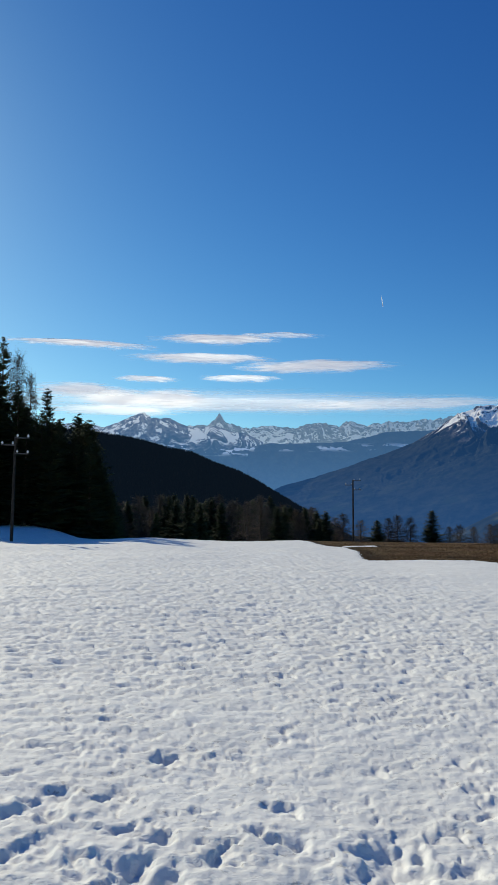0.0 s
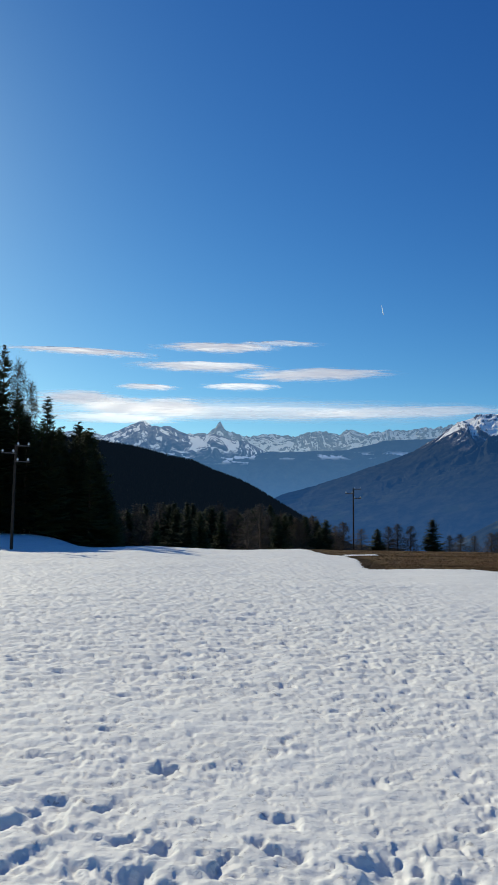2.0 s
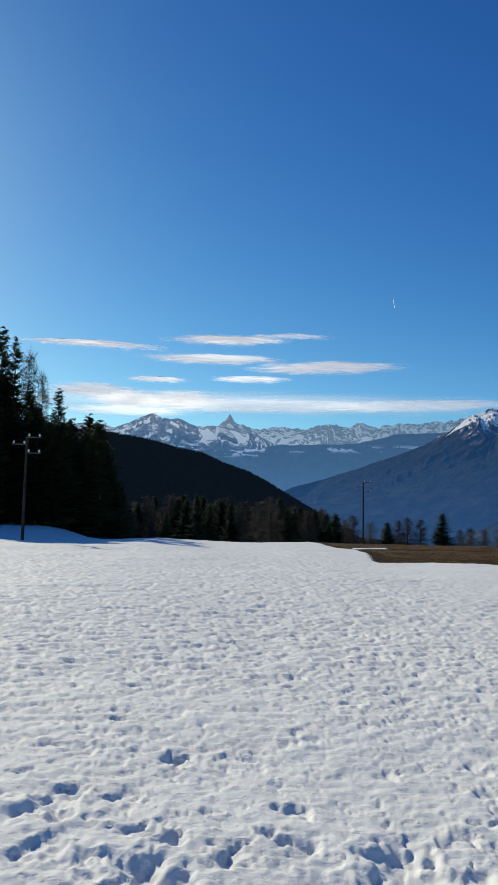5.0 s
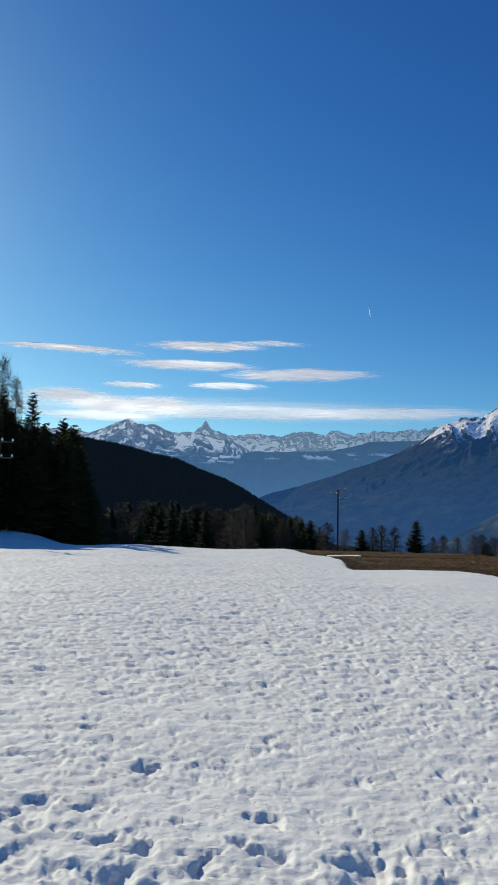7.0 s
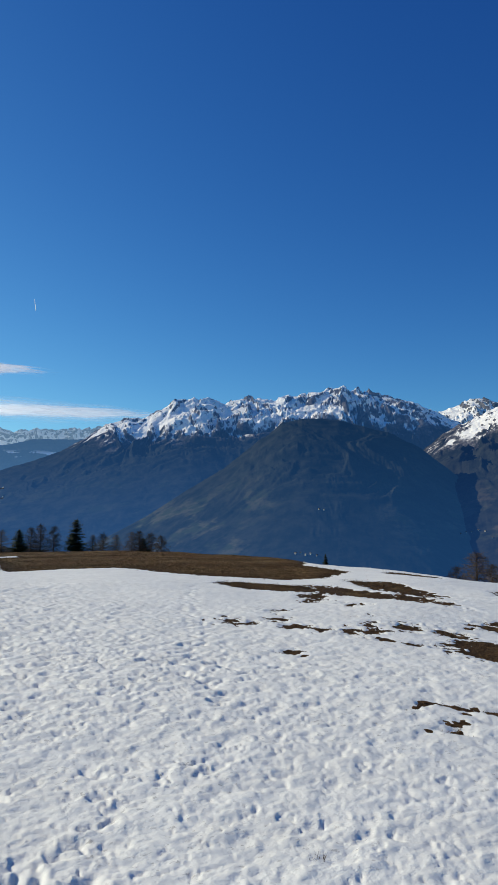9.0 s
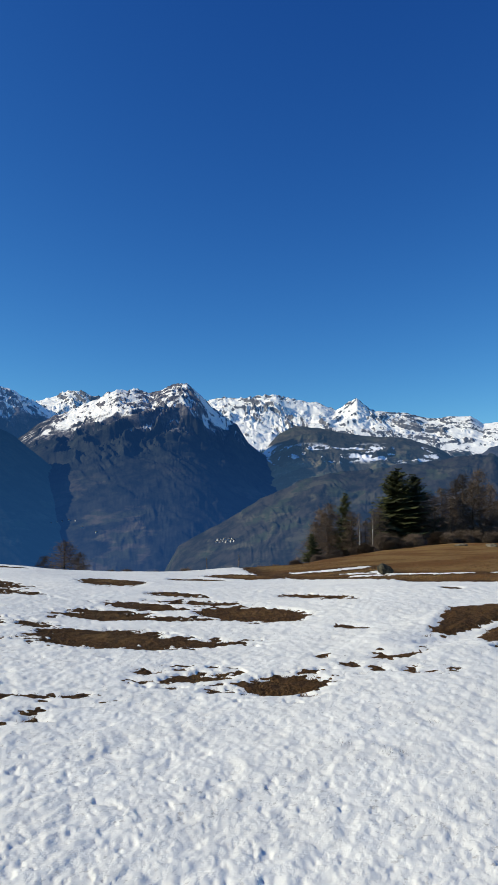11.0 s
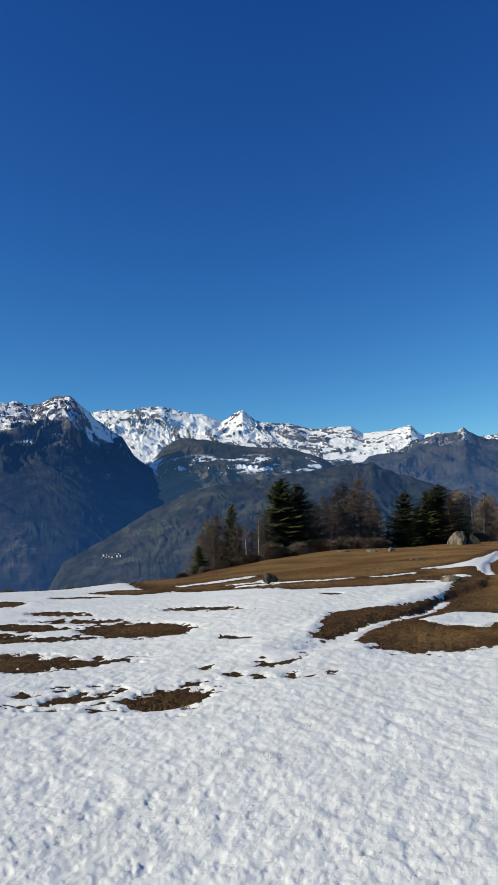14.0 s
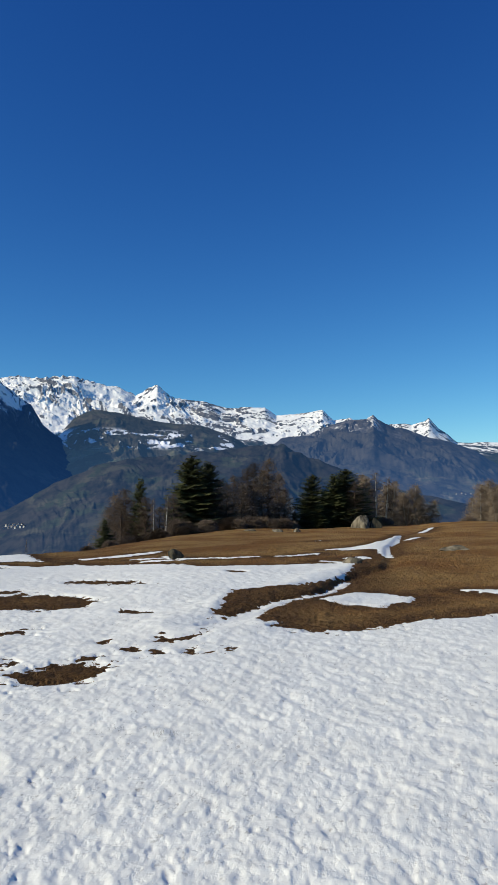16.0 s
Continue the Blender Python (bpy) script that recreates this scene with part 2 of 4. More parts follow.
BROW_AZ = np.arange(-180, 180.1, 0.5)
BROW_SHARP, BROW_SOFT = [blurred(k, 0.7) for k in (1, 2)], [blurred(k, 3.0) for k in (1, 2)]


def ground_height(x, y, tufts=False):
    az, d = np.degrees(np.arctan2(x, y)), np.hypot(x, y)
    dist, dip = (np.interp(az, BROW_AZ, v) for v in BROW_SHARP)
    dist_soft, dip_soft = (np.interp(az, BROW_AZ, v) for v in BROW_SOFT)
    near_by = smooth(0.95, 0.4, d / dist)
    dist, dip = dist + near_by * (dist_soft - dist), dip + near_by * (dip_soft - dip)
    brow = EYE - dist * np.tan(np.radians(dip))
    u = np.clip(d / dist, 0, 1)
    near = brow * np.where(u < 1, u ** 1.35, 1)
    past = np.maximum(d - dist, 0)
    # beyond the brow the land drops into the valley
    fall = -(np.tan(np.radians(dip)) + 0.015) * past - np.minimum(0.0035 * past ** 2, 0.09 * past) - 0.05 * np.maximum(past - 120, 0)
    fall = np.maximum(fall, -330)
    # but climbs gently under the spruce wood
    wood = smooth(-8.5, -17.0, az) * smooth(-75, -50, az)
    climb = np.minimum(0.029 * past, 0.8 + 0.03 * past)
    climb = np.minimum(climb, 3.5)
    z = near + fall * (1 - wood) + climb * wood
    z = z + 0.10 * fbm(x / 9.0, y / 9.0, 3, 5) * smooth(3, 14, d)
    # a ditch runs down the meadow
    line = DITCH
    gap = polyline_gap(x, y, line)
    z = z - (0.05 + 0.05 * smooth(12.6, 13.6, x) - 0.03 * smooth(18.5, 21, x)) * (1 - smooth(0.08, 0.28, gap)) + 0.045 * np.exp(-((gap - 0.7) / 0.35) ** 2)
    if tufts:
        z = z + (0.020 * fbm(x / 0.34, y / 0.34, 3, 15, 0.65) + 0.012 * fbm(x / 0.1, y / 0.1, 2, 16)) * smooth(60, 15, d)
    return z


def polyline_gap(x, y, pts):
    best = np.full(np.shape(x), 1e9)
    for (ax, ay), (bx, by) in zip(pts[:-1], pts[1:]):
        ex, ey = bx - ax, by - ay
        s = np.clip(((x - ax) * ex + (y - ay) * ey) / (ex * ex + ey * ey), 0, 1)
        best = np.minimum(best, np.hypot(x - ax - s * ex, y - ay - s * ey))
    return best


DITCH = [(9.3, 2.75), (9.95, 2.55), (10.8, 2.44), (11.8, 2.28), (12.6, 1.98), (13.85, 1.8), (15.0, 1.68), (16.4, 1.46), (18.05, 1.0), (20.0, 0.95), (22.1, 1.15), (26.0, 1.35), (38.0, 1.3), (52.0, 0.4)]


def outline_gap(x, y, pts):
    """Distance to an outline, positive inside it."""
    near = polyline_gap(x, y, [*pts, pts[0]])
    inside = np.zeros(np.shape(x), bool)
    for (ax, ay), (bx, by) in zip(pts, [*pts[1:], pts[0]]):
        cross = (ay > y) != (by > y)
        inside ^= cross & (x < (bx - ax) * (y - ay) / (by - ay + 1e-12) + ax)
    return np.where(inside, near, -near)


# where the snow has melted off the grass
MEADOW = [(10.0, 2.4), (9.15, 1.85), (9.1, 1.3), (9.15, 0.75), (9.6, 0.45), (10.2, 0.0), (10.3, -0.5), (10.8, -0.9), (11, -3), (12, -8), (70, -30), (90, 0),
          (70, 40), (38, 25), (30, 18.5), (23.5, 13.5), (21.3, 10.6), (19.8, 8), (18.6, 6.2), (18.2, 5.6), (18.4, 4.8), (18.3, 3.8), (18.85, 2.5), (19.6, 1.9),
          (17.1, 1.75), (15.6, 1.8), (14.5, 2.1), (13.6, 2.55), (13.1, 3.05), (12.8, 3.35), (12.0, 3.3), (11.0, 3.1), (10.05, 2.95), (10.1, 2.65)]
FAR_TURF = [(5.0, 72), (6.2, 52), (6.4, 43), (5.1, 30.8), (7.5, 31.2), (8.6, 30.2), (9.3, 29.6), (9.8, 27.2), (10.4, 23.6), (11.6, 21.8), (12.5, 21.0), (14.3, 21.3), (16, 22.8),
            (17.4, 24), (19, 30), (24, 38), (60, 90), (10, 95)]
# bare patches: middle, then the two half axes as vectors
STREAKS = [(5.76, 11.5, 0.15, -0.1, 0.13, 0.27), (5.93, 11.05, 0.14, -0.1, 0.1, 0.2), (6.36, 11.08, 0.16, -0.12, 0.12, 0.22), (6.4, 10.26, 0.26, -0.26, 0.17, 0.27),
           (6.58, 9.81, 0.12, -0.13, 0.14, 0.2), (6.8, 9.43, 0.15, -0.11, 0.18, 0.25), (7.14, 9.2, 0.3, 0.02, 0.15, 0.2), (7.62, 10.02, 0.11, -0.05, 0.24, 0.33),
           (8.06, 9.5, 0.17, -0.23, 0.26, 0.31), (8.31, 9.0, 0.02, -0.62, 0.22, 0.24), (6.45, 11.15, 0.22, -0.05, 0.1, 0.16), (7.15, 12.4, 0.2, 0.0, 0.14, 0.24)]
SLOPE_PATCHES = [(7.84, 6.88, 0.45, -1.14, 0.76, 0.67), (8.19, 5.51, 0.35, -0.5, 0.3, 0.2), (10.01, 8.81, 0.42, -0.9, 0.5, 0.44), (10.21, 7.68, 0.38, -0.84, 0.24, 0.19),
                 (11.39, 6.63, 0.01, -1.15, 1.0, 0.6), (11.43, 9.16, 0.18, -0.82, 0.5, 0.4), (12.51, 8.57, 0.23, -0.95, 0.36, 0.24), (13.77, 10.05, 0.08, -0.78, 0.56, 0.42),
                 (14.22, 6.63, -0.45, -1.1, 0.5, 0.24), (6.2, 4.28, 0.34, -0.2, 0.2, 0.14), (6.5, 4.62, 0.13, -0.1, 0.08, 0.07), (6.41, 3.32, 0.27, -0.28, 0.36, 0.19)]
BROW_PATCHES = [(16.13, 14.0, 0.6, -0.85, 1.2, 1.05), (13.41, 16.67, -0.52, -2.84, 0.9, 1.12), (10.52, 18.68, 1.0, -1.6, 0.6, 1.08), (11.5, 15.7, -0.03, -2.95, 0.68, 0.92),
                (10.07, 15.5, 0.3, -0.22, 0.8, 1.2), (11.67, 13.39, -0.28, -1.42, 0.5, 0.56), (9.13, 14.27, 0.16, -0.15, 0.32, 0.46), (9.35, 12.83, 0.12, -0.16, 0.24, 0.3),
                (22.26, 13.24, 0.2, -1.6, 1.5, 0.9), (19.65, 13.55, 0.25, -1.0, 0.55, 0.4), (18.7, 21.5, 0.3, -1.6, 0.7, 0.2)]
# small holes melted through and deep footsteps, in the same way
HOLES = [(5.87, 3.79, 0.08, -0.07, 0.09, 0.07), (4.79, 5.05, 0.08, -0.16, 0.08, 0.08), (4.61, 5.25, 0.06, -0.05, 0.06, 0.07), (4.31, 4.52, 0.08, -0.06, 0.1, 0.11),
         (5.02, 4.73, 0.08, -0.05, 0.07, 0.07), (4.81, 4.49, 0.1, -0.09, 0.07, 0.06), (4.98, 8.2, 0.12, -0.1, 0.09, 0.15), (6.71, 8.53, 0.09, -0.06, 0.13, 0.17),
         (6.99, 7.97, 0.22, -0.13, 0.1, 0.11), (6.21, 4.84, 0.07, -0.1, 0.09, 0.07), (6.41, 3.32, 0.27, -0.28, 0.35, 0.19)]
FOOT_HOLES = [(10.2, 4.19, -0.02, -0.3, 0.15, 0.06), (7.9, 3.65, 0.0, -0.1, 0.13, 0.06), (7.53, 3.12, 0.0, -0.08, 0.14, 0.06), (8.05, 2.94, 0.0, -0.11, 0.14, 0.05),
              (8.31, 2.69, 0.25, -0.17, 0.1, 0.04), (7.48, 2.42, 0.01, -0.11, 0.13, 0.05), (7.5, 2.21, 0.14, -0.18, 0.13, 0.04), (7.39, 2.74, 0.0, -0.08, 0.08, 0.03),
              (15.98, 4.23, -0.03, -0.27, 0.4, 0.12), (9.79, 2.92, 0.15, -0.11, 0.09, 0.03)]
TRAIL = [(2.92, 6.2), (3.4, 7.5), (3.9, 8.9), (4.88, 11.0), (5.82, 13.5), (8.3, 19.1)]
# trodden pits: place and reach
STEPS = [(-1.11, 4.19, 0.15), (-1.12, 3.96, 0.17), (-0.54, 4.81, 0.12), (-0.42, 3.68, 0.11), (-0.46, 3.32, 0.18), (-0.11, 3.48, 0.11), (-0.76, 3.41, 0.09), (-1.07, 3.45, 0.11),
         (0.07, 3.72, 0.07), (0.19, 3.68, 0.09), (0.68, 3.54, 0.17), (0.67, 3.35, 0.16), (0.23, 4.05, 0.09), (1.36, 4.33, 0.07), (0.79, 3.72, 0.07), (1.02, 3.75, 0.07),
         (1.06, 3.95, 0.05), (1.2, 3.95, 0.06), (-1.01, 3.57, 0.1), (-1.0, 5.03, 0.07), (-1.19, 4.94, 0.09), (-0.75, 4.18, 0.07), (0.9, 3.36, 0.1), (-0.28, 4.0, 0.08),
         (-0.66, 3.72, 0.1), (-0.75, 3.28, 0.08), (0.25, 5.2, 0.06), (0.44, 7.35, 0.12)]


LEFT_SNOW = [[(11.65, 1.68), (12.4, 1.5), (12.9, 1.2), (13.1, 0.7), (12.6, 0.25), (12.1, 0.3), (11.6, 0.75)],
             [(24.8, 3.5), (27.2, 2.7), (30.7, 1.9), (37.9, 1.4), (30.6, 1.3), (27.5, 1.5), (24.0, 1.25), (21.9, 1.05), (21.9, 1.2), (23.1, 1.5), (24.9, 1.75), (25, 2.6)],
             [(13.7, -0.5), (13.9, -1.3), (13.2, -1.3)], [(6.6, 49), (9.8, 54.5), (10.2, 58), (7.2, 55)]]
SNOW_LINES = [([(21.5, 7.5), (21.2, 5.9), (21.4, 5.1)], 0.14), ([(21.8, 4.5), (22.5, 4.05)], 0.14), ([(22.8, 3.95), (23.2, 3.5)], 0.14), ([(23.3, 9.5), (23.0, 8.8)], 0.28),
              ([(21.4, 8.7), (21.2, 7.8)], 0.2), ([(21.2, 2.15), (20.6, 1.85)], 0.30), ([(19.9, 2.85), (19.5, 2.2)], 0.12), ([(32, 0.9), (33.2, 0.55)], 0.16),
              ([(38, 0.5), (43.2, 0.1), (45, -0.1)], 0.16), ([(31.5, 4.9), (31.7, 4.7)], 0.07), ([(24.4, 12.2), (25.3, 11.1), (26.1, 10.3)], 0.35), ([(24.1, 9.0), (21.3, 7.4)], 0.16)]


def oval_gap(x, y, ovals):
    """Distance to the nearest of some ovals, positive inside."""
    best = np.full(np.shape(x), -9.0)
    for cx, cy, ax, ay, bx, by in ovals:
        area = ax * by - ay * bx
        u, v = ((x - cx) * by - (y - cy) * bx) / area, ((y - cy) * ax - (x - cx) * ay) / area
        best = np.maximum(best, (1 - np.hypot(u, v)) * abs(area) / max(math.hypot(ax, ay), math.hypot(bx, by)))
    return best


def snow_cover(x, y):
    """How far inside the snow a place lies, in metres, with ragged edges."""
    coarse, fine = 0.12 * fbm(x / 0.9, y / 0.9, 3, 21, 0.6), 0.32 * fbm((0.54 * x - 0.84 * y) / 0.42, (0.84 * x + 0.54 * y) / 0.17, 4, 25, 0.72)
    fine = fine + 0.11 * fbm((0.54 * x - 0.84 * y) / 0.14, (0.84 * x + 0.54 * y) / 0.08, 2, 29, 0.6)
    # along the ditch and the far tongue the edges are clean
    calm = smooth(9.0, 10.2, x) * smooth(6.8, 4.4, y)
    rag = (coarse + fine) * (1 - 0.6 * calm)
    spots = np.maximum(np.maximum(oval_gap(x, y, STREAKS), oval_gap(x, y, SLOPE_PATCHES)), oval_gap(x, y, BROW_PATCHES))
    bare = np.maximum(outline_gap(x, y, MEADOW), outline_gap(x, y, FAR_TURF))
    # crumbs of snow and turf round the patches
    crumbs = 0.26 * fbm((0.54 * x - 0.84 * y) / 0.30, (0.84 * x + 0.54 * y) / 0.15, 2, 27) - 0.20 - 0.35 * smooth(0.1, 0.5, -spots) - 3.0 * smooth(0.4, 0.9, -spots)
    bare = np.maximum(bare, np.maximum(spots, np.where(x < 17, crumbs, -1)))
    for patch in LEFT_SNOW:
        bare = np.minimum(bare, -0.05 - 1.3 * outline_gap(x, y, patch))
    for line, reach in SNOW_LINES:
        bare = np.minimum(bare, 1.2 * (polyline_gap(x, y, line) - reach))
    in_ditch = (x < 15.4) & (x > 9)
    bare = np.where(in_ditch, np.minimum(bare, polyline_gap(x, y, DITCH) - 0.10 - 0.12 * smooth(10.8, 9.8, x)), bare)
    cover = -(bare + rag * np.clip(0.5 + np.abs(bare), 0.5, 1.0))
    holes = np.maximum(oval_gap(x, y, HOLES), oval_gap(x, y, FOOT_HOLES))
    return np.minimum(cover, 0.25 * rag - holes + 0.015)


def snow_height(x, y):
    """The snow's surface; under the grass where it has melted."""
    d = np.hypot(x, y)
    cover = snow_cover(x, y)
    thick = np.where(cover > 0, 0.022 * np.clip(cover / 0.08, 0, 1), 0.045 * np.clip(cover / 0.2, -1, 0))
    trod = smooth(-0.2, 0.5, fbm(x / 2.3, y / 2.3, 2, 40))
    left, strewn = smooth(5.5, 1.0, x), smooth(7.5, 2.0, x)
    bump = (0.006 + 0.003 * left) * fbm(x / 0.24, y / 0.16, 4, 31, 0.62) + (0.010 + 0.004 * left) * fbm(x / 1.7, y / 1.2, 2, 33)
    bump = bump + 0.014 * left * smooth(5, 10, d) * fbm(x / 0.8, y / 0.3, 3, 39, 0.6)
    bump = bump + 0.0045 * fbm((x + y) / 0.62, (x - y) / 0.22, 3, 38, 0.6)
    # a crunchy, thawed and frozen crust
    bump = bump + (0.0018 + 0.0025 * left) * np.abs(fbm(x / 0.11, y / 0.075, 3, 46, 0.6)) * smooth(14, 6, d)
    wx, wy = x + 0.10 * fbm(x / 0.2, y / 0.2, 3, 35, 0.6), y + 0.10 * fbm(x / 0.2, y / 0.2, 3, 36, 0.6)
    bump = bump - (0.005 + 0.018 * trod * (0.1 + 0.9 * left)) * pits(0.8 * wx + 0.6 * wy, 0.8 * wy - 0.6 * wx, 0.24, 0.075, 51, 0.45)
    bump = bump - (0.004 + 0.010 * left) * pits(0.96 * wx - 0.28 * wy, 0.96 * wy + 0.28 * wx, 0.13, 0.05, 61, 0.6)
    # older footprints, half thawed
    bump = bump - (0.003 + 0.020 * left) * pits(0.5 * wx - 0.87 * wy, 0.5 * wy + 0.87 * wx, 0.55, 0.12, 71, 0.55)
    for px, py, reach in STEPS:
        r = np.hypot((wx - px) * 0.9, (wy - py) * 1.1) / reach
        bump = bump - 0.35 * reach * (1 - smooth(0.0, 1.25, r)) + 0.05 * reach * np.exp(-((r - 1.3) / 0.3) ** 2)
    # small melted dimples
    bump = bump - (0.0045 + 0.018 * strewn * smooth(4, 9, d)) * smooth(0.12, 0.55, fbm(x / 0.42, y / 0.24, 3, 44, 0.6))
    bump = bump - (0.004 + 0.018 * strewn) * smooth(5, 9, d) * smooth(0.18, 0.5, fbm(x / 0.20, y / 0.15, 3, 48, 0.6))
    # sharp little dents in clusters
    cluster = smooth(-0.15, 0.4, fbm(x / 1.6, y / 1.1, 2, 52)) * smooth(3.2, 5, d) * smooth(26, 14, d)
    bump = bump - (0.0015 + 0.013 * left) * cluster * smooth(0.26, 0.46, fbm(x / 0.16, y / 0.10, 3, 53, 0.6))
    # a line of footprints that leads to the far turf
    track = polyline_gap(x, y, TRAIL)
    bump = bump - 0.04 * (1 - smooth(0.10, 0.32, track)) * pits(x, y, 0.25, 0.11, 91, 0.85)
    bump = bump * smooth(0.5, 2.2, d)
    return ground_height(x, y) + thick + bump * np.clip(cover / 0.2, 0, 1)


# ---- building helpers ----
def mesh_object(name, verts, faces, material, parent=None, label="", flat=False):
    me = bpy.data.meshes.new(name)
    me.from_pydata([tuple(v) for v in verts] if not isinstance(verts, np.ndarray) else verts.tolist(), [], faces)
    me.materials.append(material)
    if not flat:
        me.polygons.foreach_set("use_smooth", np.ones(len(me.polygons), bool))
    me.update()
    ob = new(name, me)
    ob.parent = parent
    return tagged(ob, label)


def part(name, bm, material, parent, label=""):
    """Links a bmesh as one mesh object under a thing or a part."""
    me = bpy.data.meshes.new(name)
    bm.to_mesh(me)
    bm.free()
    me.materials.append(material)
    ob = new(name, me)
    ob.parent = parent
    return tagged(ob, label)


def grid_object(name, xs, ys, zs, material, closed=False):
    """A sheet from three arrays of rows x columns."""
    rows, cols = xs.shape
    me = bpy.data.meshes.new(name)
    verts = np.stack([xs, ys, zs], -1).reshape(-1, 3)
    i = np.arange(rows * cols).reshape(rows, cols)
    if closed:
        i = np.concatenate([i, i[:, :1]], 1)
    quads = np.stack([i[:-1, :-1], i[:-1, 1:], i[1:, 1:], i[1:, :-1]], -1).reshape(-1, 4)
    # rows run outwards and columns clockwise: turn the faces upwards
    quads = quads[:, ::-1]
    me.vertices.add(len(verts))
    me.vertices.foreach_set("co", verts.astype(np.float32).ravel())
    me.loops.add(quads.size)
    me.loops.foreach_set("vertex_index", quads.astype(np.int32).ravel())
    me.polygons.add(len(quads))
    me.polygons.foreach_set("loop_start", np.arange(0, quads.size, 4, dtype=np.int32))
    me.update(calc_edges=True)
    me.polygons.foreach_set("use_smooth", np.ones(len(quads), bool))
    me.materials.append(material)
    me.validate()
    return new(name, me)


def polar(azimuths, reaches):
    a, r = np.meshgrid(np.radians(azimuths), reaches)
    return r * np.sin(a), r * np.cos(a)


# ---- the land ----
around = np.concatenate([np.arange(-24, 99, 0.22), np.arange(99, 336, 3.0)])
gx, gy = polar(around, np.concatenate([[0.02], np.exp(np.linspace(math.log(1.0), math.log(150), 420)), np.exp(np.linspace(math.log(155), math.log(4950), 60))]))
# under the snow the turf lies a little lower
cover = snow_cover(gx, gy)
ground = grid_object("ground", gx, gy, ground_height(gx, gy, True) - 0.22 * smooth(0.15, 0.6, cover) * (np.hypot(gx, gy) < 100), TURF, closed=True)
ground.data.attributes.new("wet", "FLOAT", "POINT").data.foreach_set("value", smooth(-1.3, -0.15, cover).astype(np.float32).ravel())
tagged(ground, "brown dry winter turf of a mountain meadow, dropping to the valley", "ground", kind="structure")

around = np.concatenate([np.arange(-22, 98, 0.14), np.arange(98, 338, 1.0)])
sx, sy = polar(around, np.concatenate([[0.02], np.linspace(0.12, 1.4, 14), np.exp(np.linspace(math.log(1.5), math.log(2.3), 12))[:-1], np.exp(np.linspace(math.log(2.3), math.log(105), 620))]))
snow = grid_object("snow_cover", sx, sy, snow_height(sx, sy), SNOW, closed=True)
tagged(snow, "thin trodden melting snow cover with footprints over the turf", "snow", kind="structure")


# ---- mountains ----
def mountain(label, ridge, far, near, foot, material, rough, grain, seed, step=0.07, rows=110, bow=1.0, teeth=0.12, calm=0.45):
    """A mountain side seen from its foot: ridge in azimuth and sight angle at distance far, foot at distance near."""
    ridge = np.array(ridge)
    az = np.arange(ridge[0, 0], ridge[-1, 0], step)
    top = EYE + far * np.tan(np.radians(np.interp(az, ridge[:, 0], ridge[:, 1])))
    u = np.concatenate([1 - np.linspace(1, 0, rows) ** 1.25, 1 + np.linspace(0.03, 0.4, 8)])
    x, y = polar(az, near + (far - near) * u)
    rise = np.where(u <= 1, np.clip(u, 0, 1) ** bow, 1 - 2.0 * (u - 1))[:, None]
    # the crest's own notches fade out down the slope
    w = np.exp(-(np.arange(-60, 61) * step / 1.6) ** 2 / 2)
    broad = np.convolve(np.pad(top, 60, mode="edge"), w / w.sum(), "valid")
    keep = smooth(0.55, 1.0, u)[:, None]
    z = foot + (broad[None, :] * (1 - keep) + top[None, :] * keep - foot) * rise
    # spurs and gullies run down the slope
    along = np.radians(az)[None, :] * far + 0 * x
    down = (far - near) * u[:, None] + 0 * x
    warp = grain * 1.3 * fbm(x / grain / 1.8, y / grain / 1.8, 3, seed + 5) + 0.45 * (far - near) * (u[:, None] - 0.5)
    warp = warp + grain * 0.35 * fbm(x / grain / 0.6, y / grain / 0.6, 3, seed + 6)
    relief = ridged((along + warp) / grain, down / grain / 1.6, 7, seed, 0.6) - 1.35
    relief = relief + 0.55 * fbm(x / grain / 2.2, y / grain / 2.2, 3, seed + 9)
    fade = (np.clip(u * 5, 0, 1) * (0.10 + 0.90 * np.clip((1.06 - u) * 3.0, 0, 1)))[:, None]
    tall = np.clip((top - foot) / (top - foot).max(), 0.1, 1)[None, :] ** 3
    fade = fade * tall * (calm + (1 - calm) * smooth(0.5, 0.85, u)[:, None])
    z = z + rough * relief * fade
    # small teeth along the crest
    crest = np.exp(-((u - 1) / 0.06) ** 2)[:, None]
    z = z + rough * teeth * (ridged(along / grain * 4, down / grain * 4, 4, seed + 3) - 1.1) * crest * tall
    ob = grid_object("mountain", x, y, z, material)
    # snow keeps to the gentle and hollow places and slides off the steep crests: ranked from 0 (bare) to 1
    reach = np.hypot(x, y)
    steep = np.hypot(np.gradient(relief, axis=1) / (np.radians(step) * reach), np.gradient(relief, axis=0) / np.gradient(reach, axis=0))
    keeps = -steep / steep.std() - 0.6 * relief / relief.std()
    keeps = keeps / keeps.std() - 0.6 * np.exp(-((u - 1) / 0.03) ** 2)[:, None]
    rank = np.empty(keeps.size)
    rank[np.argsort(keeps.ravel())] = np.linspace(0, 1, keeps.size)
    ob.data.attributes.new("hollow", "FLOAT", "POINT").data.foreach_set("value", rank.astype(np.float32))
    return tagged(ob, label, "mountain", "mountains round the valley", kind="structure")


